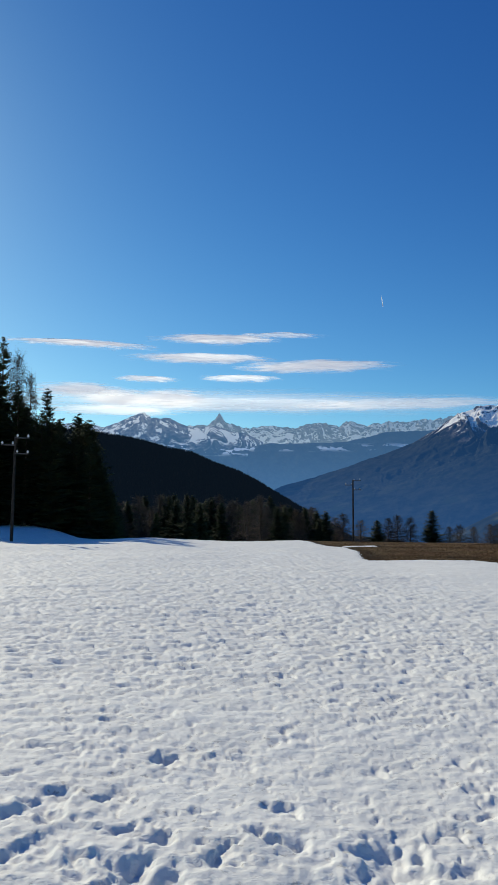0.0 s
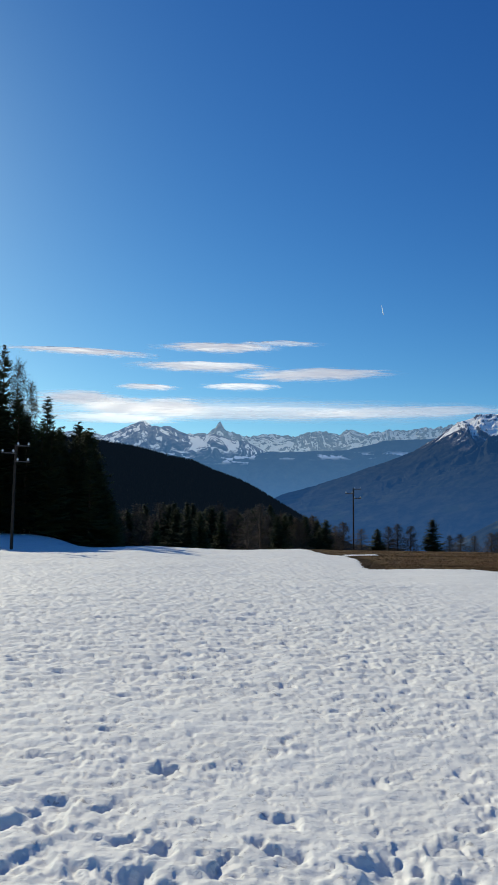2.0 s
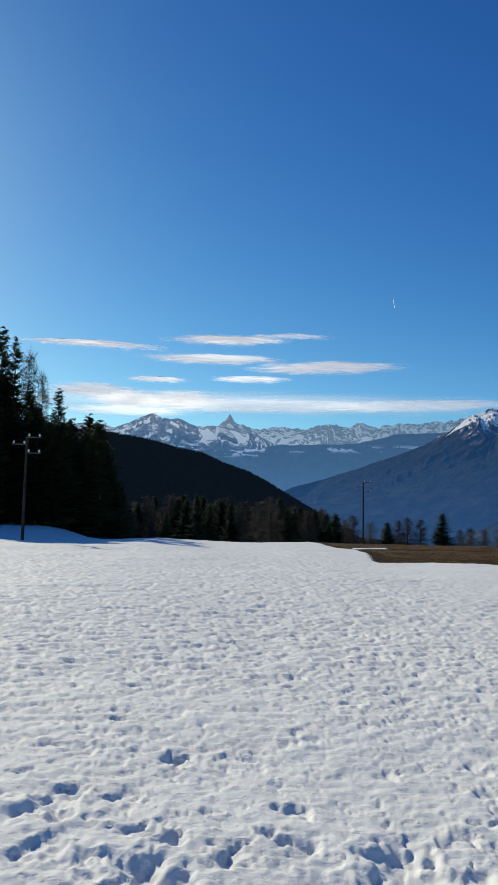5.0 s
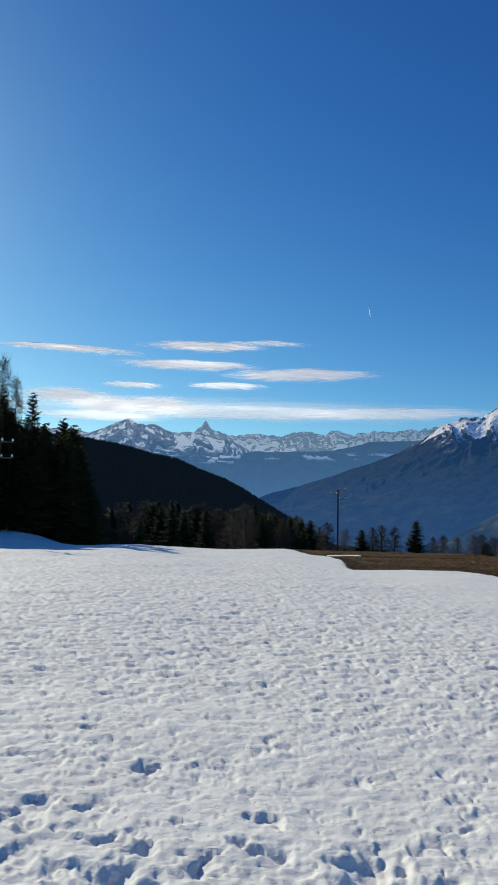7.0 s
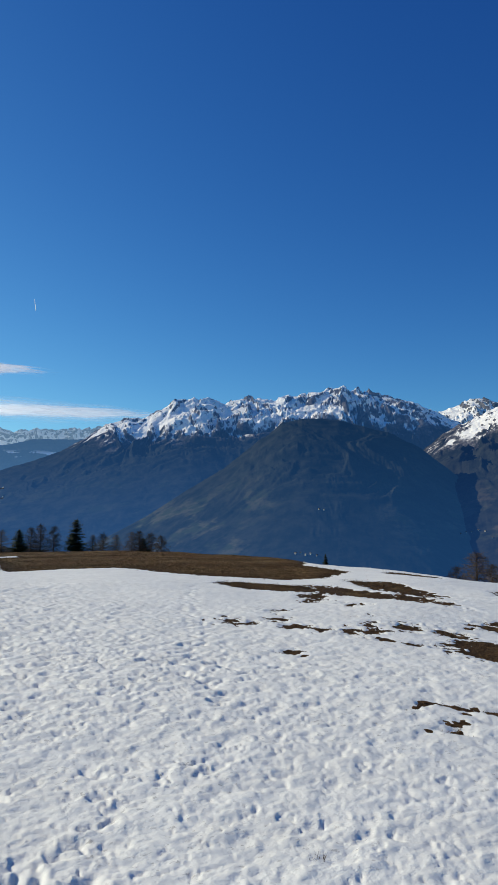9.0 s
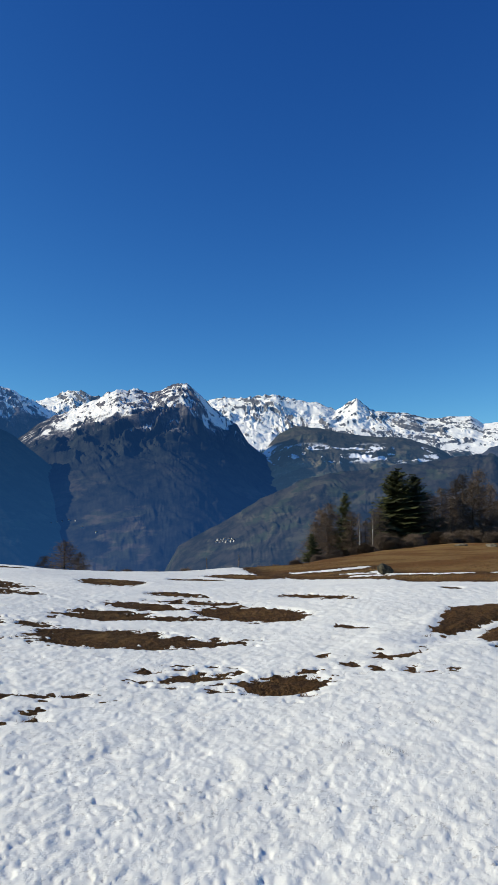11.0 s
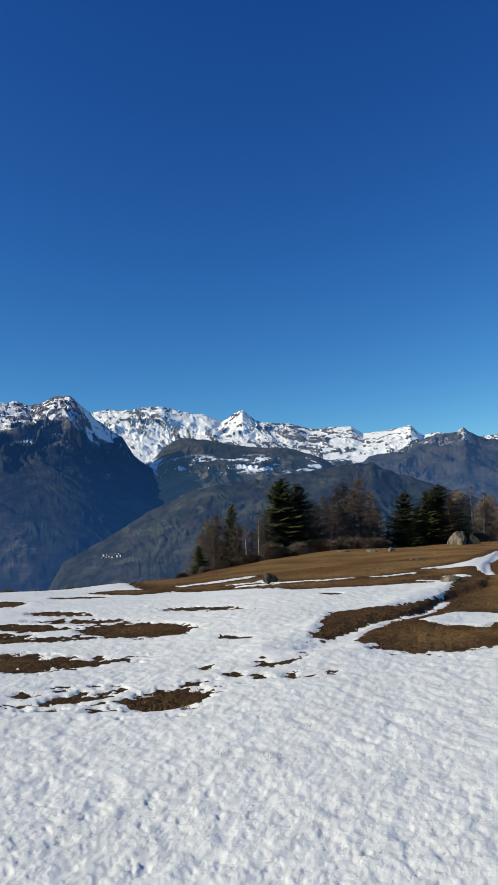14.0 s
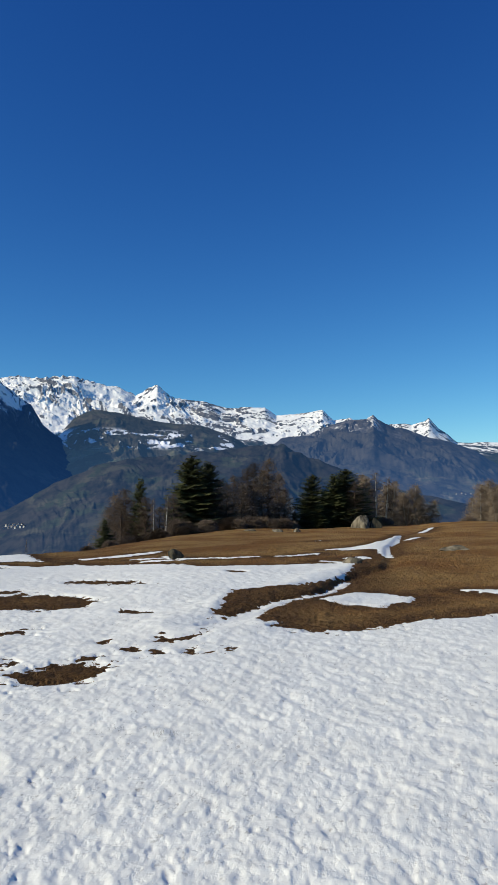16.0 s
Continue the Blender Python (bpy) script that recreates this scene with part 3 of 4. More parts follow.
# haze painted into each range's emission, for light scattered by the air in front
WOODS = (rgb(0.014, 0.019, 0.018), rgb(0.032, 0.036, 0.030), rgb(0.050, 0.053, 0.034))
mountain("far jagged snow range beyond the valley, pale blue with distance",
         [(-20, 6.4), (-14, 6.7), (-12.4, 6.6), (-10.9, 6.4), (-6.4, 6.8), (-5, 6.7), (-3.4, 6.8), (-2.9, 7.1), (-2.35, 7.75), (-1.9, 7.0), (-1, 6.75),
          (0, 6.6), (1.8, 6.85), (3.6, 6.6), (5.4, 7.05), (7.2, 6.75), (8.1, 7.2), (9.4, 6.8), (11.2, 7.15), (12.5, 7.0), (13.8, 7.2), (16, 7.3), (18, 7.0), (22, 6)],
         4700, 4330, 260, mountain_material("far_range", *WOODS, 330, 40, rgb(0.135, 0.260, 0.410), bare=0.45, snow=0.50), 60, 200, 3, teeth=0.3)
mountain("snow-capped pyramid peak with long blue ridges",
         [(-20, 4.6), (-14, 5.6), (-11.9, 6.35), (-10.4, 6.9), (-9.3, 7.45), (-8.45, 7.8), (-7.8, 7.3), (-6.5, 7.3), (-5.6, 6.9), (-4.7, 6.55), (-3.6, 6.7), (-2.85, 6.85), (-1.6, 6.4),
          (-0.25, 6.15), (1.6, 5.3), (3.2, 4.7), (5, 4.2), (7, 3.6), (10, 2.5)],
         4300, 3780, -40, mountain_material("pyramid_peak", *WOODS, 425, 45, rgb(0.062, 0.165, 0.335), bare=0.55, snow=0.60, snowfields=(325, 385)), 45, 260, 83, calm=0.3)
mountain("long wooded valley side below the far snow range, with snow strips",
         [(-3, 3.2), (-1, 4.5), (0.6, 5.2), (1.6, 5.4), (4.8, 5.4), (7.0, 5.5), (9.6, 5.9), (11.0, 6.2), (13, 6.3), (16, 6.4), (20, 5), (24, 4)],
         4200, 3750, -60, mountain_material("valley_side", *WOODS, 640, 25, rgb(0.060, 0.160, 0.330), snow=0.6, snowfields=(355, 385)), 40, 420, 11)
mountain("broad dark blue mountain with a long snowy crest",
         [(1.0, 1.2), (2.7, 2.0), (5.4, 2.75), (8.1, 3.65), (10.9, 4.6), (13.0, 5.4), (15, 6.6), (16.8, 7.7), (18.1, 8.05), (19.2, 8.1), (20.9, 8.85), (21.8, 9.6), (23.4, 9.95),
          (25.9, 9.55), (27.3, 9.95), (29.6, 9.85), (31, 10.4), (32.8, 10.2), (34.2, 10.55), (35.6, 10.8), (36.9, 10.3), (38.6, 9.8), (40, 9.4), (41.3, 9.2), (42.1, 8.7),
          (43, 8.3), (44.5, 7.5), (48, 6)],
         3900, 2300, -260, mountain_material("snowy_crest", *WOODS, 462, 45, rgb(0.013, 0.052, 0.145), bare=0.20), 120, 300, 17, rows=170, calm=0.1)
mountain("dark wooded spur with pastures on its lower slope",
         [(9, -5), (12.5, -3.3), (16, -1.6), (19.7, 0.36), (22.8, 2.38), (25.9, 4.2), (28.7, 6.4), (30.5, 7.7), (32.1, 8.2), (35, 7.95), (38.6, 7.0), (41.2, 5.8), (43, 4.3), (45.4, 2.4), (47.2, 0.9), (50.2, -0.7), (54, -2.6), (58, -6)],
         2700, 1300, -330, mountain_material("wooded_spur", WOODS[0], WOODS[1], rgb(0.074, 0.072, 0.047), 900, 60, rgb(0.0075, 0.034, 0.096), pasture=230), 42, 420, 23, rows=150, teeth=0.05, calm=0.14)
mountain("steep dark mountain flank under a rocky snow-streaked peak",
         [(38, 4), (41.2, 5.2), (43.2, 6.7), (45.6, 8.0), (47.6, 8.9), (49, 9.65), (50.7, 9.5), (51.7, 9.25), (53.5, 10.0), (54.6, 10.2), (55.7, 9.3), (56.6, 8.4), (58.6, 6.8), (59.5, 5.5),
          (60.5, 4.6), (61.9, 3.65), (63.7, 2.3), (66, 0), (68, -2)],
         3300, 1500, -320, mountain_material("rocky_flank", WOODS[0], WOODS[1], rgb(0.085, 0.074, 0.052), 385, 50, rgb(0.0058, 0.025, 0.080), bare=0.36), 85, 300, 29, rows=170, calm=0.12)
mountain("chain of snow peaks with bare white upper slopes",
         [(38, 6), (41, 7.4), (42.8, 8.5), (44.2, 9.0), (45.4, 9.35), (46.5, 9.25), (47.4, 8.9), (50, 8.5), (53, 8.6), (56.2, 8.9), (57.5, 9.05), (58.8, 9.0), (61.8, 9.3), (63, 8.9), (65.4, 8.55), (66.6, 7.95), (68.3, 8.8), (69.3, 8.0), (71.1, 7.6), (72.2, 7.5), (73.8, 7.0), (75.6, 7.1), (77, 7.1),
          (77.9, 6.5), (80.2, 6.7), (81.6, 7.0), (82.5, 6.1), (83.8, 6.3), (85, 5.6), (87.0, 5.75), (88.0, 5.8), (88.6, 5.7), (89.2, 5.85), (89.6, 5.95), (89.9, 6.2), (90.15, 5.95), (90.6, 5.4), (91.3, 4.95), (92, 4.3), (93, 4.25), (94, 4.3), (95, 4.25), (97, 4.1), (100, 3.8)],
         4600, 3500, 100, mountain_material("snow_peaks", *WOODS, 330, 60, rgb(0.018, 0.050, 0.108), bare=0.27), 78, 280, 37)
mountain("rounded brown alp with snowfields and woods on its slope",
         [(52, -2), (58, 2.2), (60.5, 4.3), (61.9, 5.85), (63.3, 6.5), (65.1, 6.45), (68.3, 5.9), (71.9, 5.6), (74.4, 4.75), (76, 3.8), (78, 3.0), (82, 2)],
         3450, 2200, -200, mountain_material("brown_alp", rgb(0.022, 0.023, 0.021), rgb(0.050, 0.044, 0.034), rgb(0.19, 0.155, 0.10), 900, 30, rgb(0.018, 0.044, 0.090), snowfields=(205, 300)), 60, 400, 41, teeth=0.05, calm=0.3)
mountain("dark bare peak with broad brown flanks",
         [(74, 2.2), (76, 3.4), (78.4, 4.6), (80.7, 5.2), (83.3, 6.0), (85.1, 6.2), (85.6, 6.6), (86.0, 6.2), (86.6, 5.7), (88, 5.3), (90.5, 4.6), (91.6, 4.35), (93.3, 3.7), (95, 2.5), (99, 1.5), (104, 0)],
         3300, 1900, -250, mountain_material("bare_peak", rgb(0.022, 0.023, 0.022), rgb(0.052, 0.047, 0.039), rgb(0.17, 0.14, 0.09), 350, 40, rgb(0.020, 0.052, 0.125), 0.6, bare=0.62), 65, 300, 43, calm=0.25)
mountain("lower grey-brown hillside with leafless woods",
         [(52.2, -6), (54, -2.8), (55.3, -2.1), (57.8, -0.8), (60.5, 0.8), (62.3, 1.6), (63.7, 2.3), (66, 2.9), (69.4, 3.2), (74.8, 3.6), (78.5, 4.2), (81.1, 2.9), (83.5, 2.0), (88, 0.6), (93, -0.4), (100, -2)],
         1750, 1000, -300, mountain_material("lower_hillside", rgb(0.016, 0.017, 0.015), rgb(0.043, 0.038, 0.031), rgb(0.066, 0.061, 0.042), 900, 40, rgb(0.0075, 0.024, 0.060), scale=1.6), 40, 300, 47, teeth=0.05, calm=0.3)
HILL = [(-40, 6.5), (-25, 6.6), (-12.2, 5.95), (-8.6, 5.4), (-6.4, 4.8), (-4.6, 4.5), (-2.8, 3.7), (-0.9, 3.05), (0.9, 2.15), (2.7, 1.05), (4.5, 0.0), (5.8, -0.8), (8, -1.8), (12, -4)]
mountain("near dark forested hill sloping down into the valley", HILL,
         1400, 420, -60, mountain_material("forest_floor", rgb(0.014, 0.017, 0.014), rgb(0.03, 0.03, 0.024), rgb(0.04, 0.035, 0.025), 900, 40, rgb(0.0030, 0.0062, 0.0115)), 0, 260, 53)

# ---- trees ----
def at_ground(az, d):
    a = math.radians(az)
    x, y = d * math.sin(a), d * math.cos(a)
    return x, y, float(ground_height(np.array([x]), np.array([y]))[0])


def tube(verts, faces, points, radii, sides=6):
    """A tapered tube along points."""
    first = len(verts)
    for k, (p, r) in enumerate(zip(points, radii)):
        q = Vector(points[min(k + 1, len(points) - 1)]) - Vector(points[max(k - 1, 0)])
        side = q.orthogonal().normalized()
        other = q.normalized().cross(side)
        for s in range(sides):
            a = 2 * math.pi * s / sides
            v = Vector(p) + side * (r * math.cos(a)) + other * (r * math.sin(a))
            verts.append(tuple(v))
    for k in range(len(points) - 1):
        for s in range(sides):
            t = (s + 1) % sides
            a, b = first + k * sides, first + (k + 1) * sides
            faces.append((a + s, a + t, b + t, b + s))


def spruce(height, reach, seed, bare=0.06, gap=0.30, ragged=0.25):
    """A spruce: a trunk and whorls of hanging, needled branches."""
    rnd = random.Random(seed)
    tree = new("spruce_tree")
    v, f = [], []
    tube(v, f, [(0, 0, -0.8), (0, 0, height * 0.4), (0.02, 0.01, height * 0.98)], [height * 0.017, height * 0.011, 0.015], 7)
    mesh_object("trunk", v, f, BARK, tree)
    v, f = [], []
    z = height * bare
    while z < height * 0.985:
        up = z / height
        span = reach * (1 - up) ** 0.72 * (0.45 + 0.55 * min(1, (up - bare + 0.05) * 7)) + 0.14
        for _ in range(7 if up < 0.75 else 5):
            turn = rnd.uniform(0, 2 * math.pi)
            length = span * rnd.uniform(1 - 2 * ragged, 1 + ragged)
            rise = rnd.uniform(-0.45, -0.15) if up < 0.7 else rnd.uniform(-0.15, 0.5)
            out, across = Vector((math.cos(turn), math.sin(turn), 0)), Vector((-math.sin(turn), math.cos(turn), 0))
            base = Vector((0, 0, z + rnd.uniform(-0.4, 0.4)))
            steps = max(3, int(length / 0.20))
            for s in range(steps):
                w = (s + 0.6) / steps
                p = base + out * (length * w) + Vector((0, 0, length * (rise * w + 0.30 * w * w)))
                size = (0.26 + 0.24 * length * (1 - w)) * rnd.uniform(0.75, 1.25)
                for sign in (-1, 1):
                    tip = p + across * (sign * size) + out * (0.55 * size) + Vector((0, 0, -size * rnd.uniform(0.15, 0.6)))
                    a, b = p - out * (0.45 * size) + Vector((0, 0, 0.05)), p + out * (0.5 * size)
                    i = len(v)
                    v.extend((tuple(a), tuple(b), tuple(tip)))
                    f.append((i, i + 1, i + 2))
            tip = base + out * length * 1.06 + Vector((0, 0, length * (rise + 0.32)))
            a = base + out * length * 0.4 + Vector((0, 0, length * rise * 0.4))
            i = len(v)
            v.extend((tuple(a + across * 0.07), tuple(a - across * 0.07), tuple(tip)))
            f.append((i, i + 1, i + 2))
        z += gap * rnd.uniform(0.75, 1.25) * (1.0 if up < 0.8 else 0.7)
    mesh_object("crown", v, f, SPRUCE_NEEDLES, tree, flat=True)
    return tree


def bare_tree(name, height, reach, seed, bark, twigs, stems=1, start=0.12, narrow=0.75, density=1.0):
    """A leafless larch or birch: trunk, limbs and a haze of twigs."""
    rnd = random.Random(seed)
    tree = new(name)
    v, f = [], []
    tops = []
    for k in range(stems):
        lean = Vector((rnd.uniform(-1, 1), rnd.uniform(-1, 1), 0)) * (0.03 + 0.10 * (stems > 1)) * height
        foot = Vector((rnd.uniform(-0.3, 0.3), rnd.uniform(-0.3, 0.3), 0)) * (stems > 1)
        h = height * (1 if k == 0 else rnd.uniform(0.7, 0.95))
        pts = [foot + Vector((0, 0, -0.8)), foot + lean * 0.3 + Vector((0, 0, h * 0.4)), foot + lean * 0.8 + Vector((0, 0, h * 0.75)), foot + lean + Vector((0, 0, h))]
        tube(v, f, pts, [0.014 * h + 0.03, 0.012 * h, 0.006 * h, 0.01], 6)
        tops.append((pts, h))
    mesh_object("trunk", v, f, bark, tree)
    v, f = [], []
    for pts, h in tops:
        count = int(h * 21 * density)
        for k in range(count):
            up = start + (1 - start) * (k + rnd.random()) / count
            seg = (0.4, 0.75, 1.0)
            i = 0 if up < 0.4 else 1 if up < 0.75 else 2
            lo = (0, 0.4, 0.75)[i]
            base = pts[i].lerp(pts[i + 1], (up - lo) / (seg[i] - lo)) if i else Vector((pts[1].x * up / 0.4, pts[1].y * up / 0.4, up * h))
            turn = rnd.uniform(0, 2 * math.pi)
            length = (reach * (1 - up) ** narrow + 0.25) * rnd.uniform(0.6, 1.15)
            out = Vector((math.cos(turn), math.sin(turn), rnd.uniform(-0.1, 0.45)))
            end = base + out * length
            wide = 0.018 + 0.010 * length
            side = Vector((-math.sin(turn), math.cos(turn), 0)) * wide
            n = len(v)
            v.extend((tuple(base + side), tuple(base - side), tuple(end), tuple(base + Vector((0, 0, wide)))))
            f.extend(((n, n + 1, n + 2), (n + 3, n, n + 2)))
            for _ in range(int(8 + 6 * length)):
                w = rnd.uniform(0.25, 1.0)
                p = base.lerp(end, w)
                go = Vector((rnd.gauss(0, 1), rnd.gauss(0, 1), rnd.gauss(-0.1, 0.7))).normalized() * rnd.uniform(0.4, 1.0)
                s = go.orthogonal().normalized() * 0.015
                n = len(v)
                v.extend((tuple(p + s), tuple(p - s), tuple(p + go)))
                f.append((n, n + 1, n + 2))
    mesh_object("crown", v, f, twigs, tree, flat=True)
    return tree


def plant(tree, az, d, height, of, turn=0, sink=0.0, wide=1.0):
    """A copy of a tree of height of, grown to that height."""
    x, y, z = at_ground(az, d)
    s = height / of
    ob = copy_thing(tree, pose(x, y, z - sink, 0, 0, turn))
    ob.matrix_basis = pose(x, y, z - sink, 0, 0, turn) @ Matrix.Diagonal((s * wide, s * wide, s, 1))
    return ob


def first(tree, az, d, height, of, turn=0, wide=1.0):
    x, y, z = at_ground(az, d)
    s = height / of
    tree.matrix_basis = pose(x, y, z, 0, 0, turn) @ Matrix.Diagonal((s * wide, s * wide, s, 1))
    return tree


def height_for(az, d, top):
    """The height that lifts a tree's tip to the sight angle top."""
    return EYE + d * math.tan(math.radians(top)) - at_ground(az, d)[2]


rnd = random.Random(5)
WOOD = "spruces of the wood at the edge of the field"
tall = [spruce(20, 3.4, 41, 0.05, 0.36, 0.3), spruce(20, 2.9, 42, 0.05, 0.36, 0.35)]
spruces = [spruce(12, 3.3, 1, gap=0.21), spruce(12, 2.9, 2, gap=0.21, ragged=0.32), spruce(12, 3.7, 3, gap=0.22, ragged=0.26)]
larches = [bare_tree("larch_tree", 10, 3.6, 11, BARK, LARCH_TWIGS), bare_tree("larch_tree", 10, 3.0, 12, BARK, LARCH_TWIGS, narrow=0.6)]
birches = [bare_tree("birch_tree", 8, 1.8, 21, BIRCH_BARK, PALE_TWIGS, 1, 0.3, 0.5, 1.1), bare_tree("birch_tree", 8, 1.7, 22, BIRCH_BARK, PALE_TWIGS, 3, 0.25, 0.5),
           bare_tree("birch_tree", 8, 1.0, 23, BIRCH_BARK, LARCH_TWIGS, 1, 0.35, 0.5, 0.35)]
bushes = [bare_tree("bare_bush", 2.4, 1.3, 31, BARK, LARCH_TWIGS, 4, 0.05, 0.4, 2.2)]
for t in [*tall, *spruces]:
    tagged(t, "dark spruce backlit at the edge of the wood", "spruce tree", WOOD)
for t in larches:
    tagged(t, "leafless brown larch beyond the brow of the field", "larch tree", "bare larches along the brow")
for t in birches:
    tagged(t, "leafless birch with a pale trunk behind the meadow", "birch tree", "bare birches behind the meadow")
tagged(bushes[0], "leafless reddish-brown bush behind the meadow's brow", "bush", "bare bushes behind the brow")

# the wood: outline of its tops by azimuth
WOOD_TOP = np.array([(-70, 13), (-40, 14), (-24, 13.5), (-19.6, 11.2), (-18, 9.5), (-16.5, 8.3), (-15, 7.0), (-13.9, 6.6), (-12.8, 6.3), (-12.1, 4.6), (-11.5, 2.8), (-11, 1.4)])
first(tall[0], -19.3, 88, height_for(-19.3, 88, 12.9), 20, 10, 0.85)
first(tall[1], -15.95, 84, height_for(-15.95, 84, 9.25), 20, 60, 1.15)
plant(tall[1], -20.3, 86, height_for(-20.3, 86, 13.6), 20, 80)
first(spruces[0], -14.9, 86, height_for(-14.9, 86, 6.9), 12, 33)
first(spruces[1], -13.55, 92, height_for(-13.55, 92, 7.25), 12, 20)
plant(spruces[2], -12.75, 88, height_for(-12.75, 88, 6.95), 12, 200)
first(larches[0], -18.25, 90, height_for(-18.25, 90, 11.7), 10, 0, 0.5)
first(larches[1], -17.2, 88, height_for(-17.2, 88, 10.2), 10, 0, 0.45)
first(spruces[2], -12.2, 82, height_for(-12.2, 82, 5.3), 12)
# the last 35 stand unseen to the left, added to shade and close
for k in range(230):
    az = rnd.uniform(-26, -11.1) if k < 195 else rnd.uniform(-48, -24)
    d = rnd.uniform(78, 100) if k < 195 else rnd.uniform(95, 120)
    top = float(np.interp(az, WOOD_TOP[:, 0], WOOD_TOP[:, 1])) * (rnd.uniform(0.7, 0.97) if k % 2 else rnd.uniform(0.25, 0.8))
    h = max(4.0, height_for(az, d, top))
    if h > 9:
        plant(rnd.choice(tall), az, d, h, 20, rnd.uniform(0, 360), wide=rnd.uniform(1.0, 1.5))
    else:
        plant(rnd.choice(spruces), az, d, h, 12, rnd.uniform(0, 360), wide=rnd.uniform(0.9, 1.4))

# brown larches and young spruces in a belt under the hill
for k in range(70):
    az = -11.3 + 16.8 * (k + rnd.random()) / 70
    d = rnd.uniform(78, 125)
    top = rnd.uniform(-0.4, 1.3) * (1 if az < 3 else 0.45)
    if rnd.random() < 0.5:
        plant(rnd.choice(larches), az, d, max(3, height_for(az, d, top)), 10, rnd.uniform(0, 360), wide=1.2)
    else:
        plant(rnd.choice(spruces), az, d, max(3, height_for(az, d, top)), 12, rnd.uniform(0, 360))
# along the far brow: azimuth, sight angle of the tip, kind
for az, top, kind in ((6.15, -0.05, "s"), (5.6, -0.9, "s"), (6.9, -0.5, "l"), (7.5, -0.2, "l"), (8.9, -0.7, "l"), (10.15, -0.65, "s"), (11.0, -0.5, "l"), (11.7, -0.3, "l"),
                      (12.7, -0.45, "l"), (14.33, 0.1, "s"), (15.6, -1.1, "l"), (16.4, -1.0, "l"), (17.4, -1.1, "l"), (18.6, -0.9, "l"), (19.2, -0.8, "l"), (19.5, -1.35, "s"),
                      (20.1, -1.0, "l"), (20.9, -1.2, "l")):
    d = rnd.uniform(86, 100)
    h = height_for(az, d, top)
    plant(rnd.choice(spruces), az, d, h, 12, rnd.uniform(0, 360), wide=1.5) if kind == "s" else plant(rnd.choice(larches), az, d, h, 10, rnd.uniform(0, 360), wide=1.4)
# behind the meadow: azimuth, distance, sight angle of the tip, kind, breadth
for az, d, top, kind, wide in ((33.9, 42, -2.6, "s", 1.1), (56.3, 37, -3.8, "w", 0.5), (58.8, 38, -3.45, "w", 0.5), (45.3, 48, -2.4, "l", 2.0), (46.4, 52, -3.3, "l", 1.6), (43.8, 54, -3.5, "l", 1.6),
                               (64.6, 46, -1.9, "s", 1.5), (65.3, 55, 0.0, "l", 1.2), (66.1, 58, 0.4, "l", 1.2), (67.25, 55, 1.2, "s", 1.0), (66.8, 56, -0.5, "l", 1.0), (69.3, 52, 0.0, "w", 1.0), (85.9, 70, 1.9, "w", 1.3), (86.6, 72, 1.4, "w", 1.2),
                               (69.6, 60, -0.6, "l", 1.2), (64.9, 50, -1.0, "l", 1.3), (65.8, 52, -0.4, "l", 1.3), (67.7, 54, -0.2, "l", 1.2), (68.8, 56, -0.9, "l", 1.3), (69.9, 55, 0.1, "l", 1.3), (73.2, 58, 0.6, "l", 1.4), (74.1, 58, 0.9, "l", 1.4), (75.3, 58, 1.0, "l", 1.3), (75.7, 64, 2.2, "l", 1.2), (76.9, 60, 2.0, "l", 1.3), (78.7, 62, 0.6, "l", 1.2), (79.5, 64, -1.2, "s", 1.6), (81.4, 62, -0.6, "s", 1.5), (84.2, 64, 1.2, "l", 1.2), (85.0, 72, 1.5, "l", 1.2), (86.3, 78, 0.2, "b", 1.2), (89.6, 84, 0.0, "b", 1.2), (95.0, 68, 0.8, "l", 1.3), (93.2, 72, 0.0, "b", 1.2), (71.25, 58, 3.1, "s", 1.8), (71.0, 60, 2.6, "s", 1.1), (72.6, 60, 2.7, "s", 1.6), (70.4, 60, -0.2, "l", 1.1), (73.6, 64, 1.2, "l", 1.0), (74.6, 66, 1.6, "l", 1.1),
                               (76.2, 62, 2.6, "l", 1.2), (77.4, 63, 2.9, "l", 1.1), (78.2, 66, 1.8, "l", 1.0), (80.9, 64, 1.75, "s", 1.7), (80.2, 66, -0.3, "s", 1.2), (81.9, 68, 0.6, "s", 1.1), (82.6, 64, 1.7, "s", 1.6), (83.5, 66, 2.2, "s", 2.0), (83.0, 67, 1.3, "s", 1.6),
                               (84.7, 70, 1.7, "b", 1.1), (85.4, 74, 1.0, "l", 0.9), (87.1, 76, 1.2, "b", 0.9), (88.2, 80, 0.6, "b", 0.9), (88.9, 80, 0.9, "b", 0.9), (87.8, 82, 0.3, "b", 1.0),
                               (93.7, 70, 1.0, "b", 1.2), (94.6, 72, 1.3, "b", 1.2), (95.4, 70, 1.0, "b", 1.2), (94.1, 75, 0.6, "l", 1.2)):
    h = height_for(az, d, top)
    if kind == "s":
        plant(rnd.choice(spruces), az, d, h, 12, rnd.uniform(0, 360), wide=wide)
    elif kind == "l":
        plant(rnd.choice(larches), az, d, h, 10, rnd.uniform(0, 360), wide=wide)
    else:
        plant(birches[2] if kind == "w" else rnd.choice(birches[:2]), az, d, h, 8, rnd.uniform(0, 360), wide=wide)
first(birches[0], 85.0, 68, height_for(85.0, 68, 1.5), 8)
first(birches[2], 68.35, 49, height_for(68.35, 49, -0.35), 8)
first(birches[1], 94.9, 66, height_for(94.9, 66, 0.9), 8)
first(bushes[0], 70.2, 51, 1.3, 2.4)
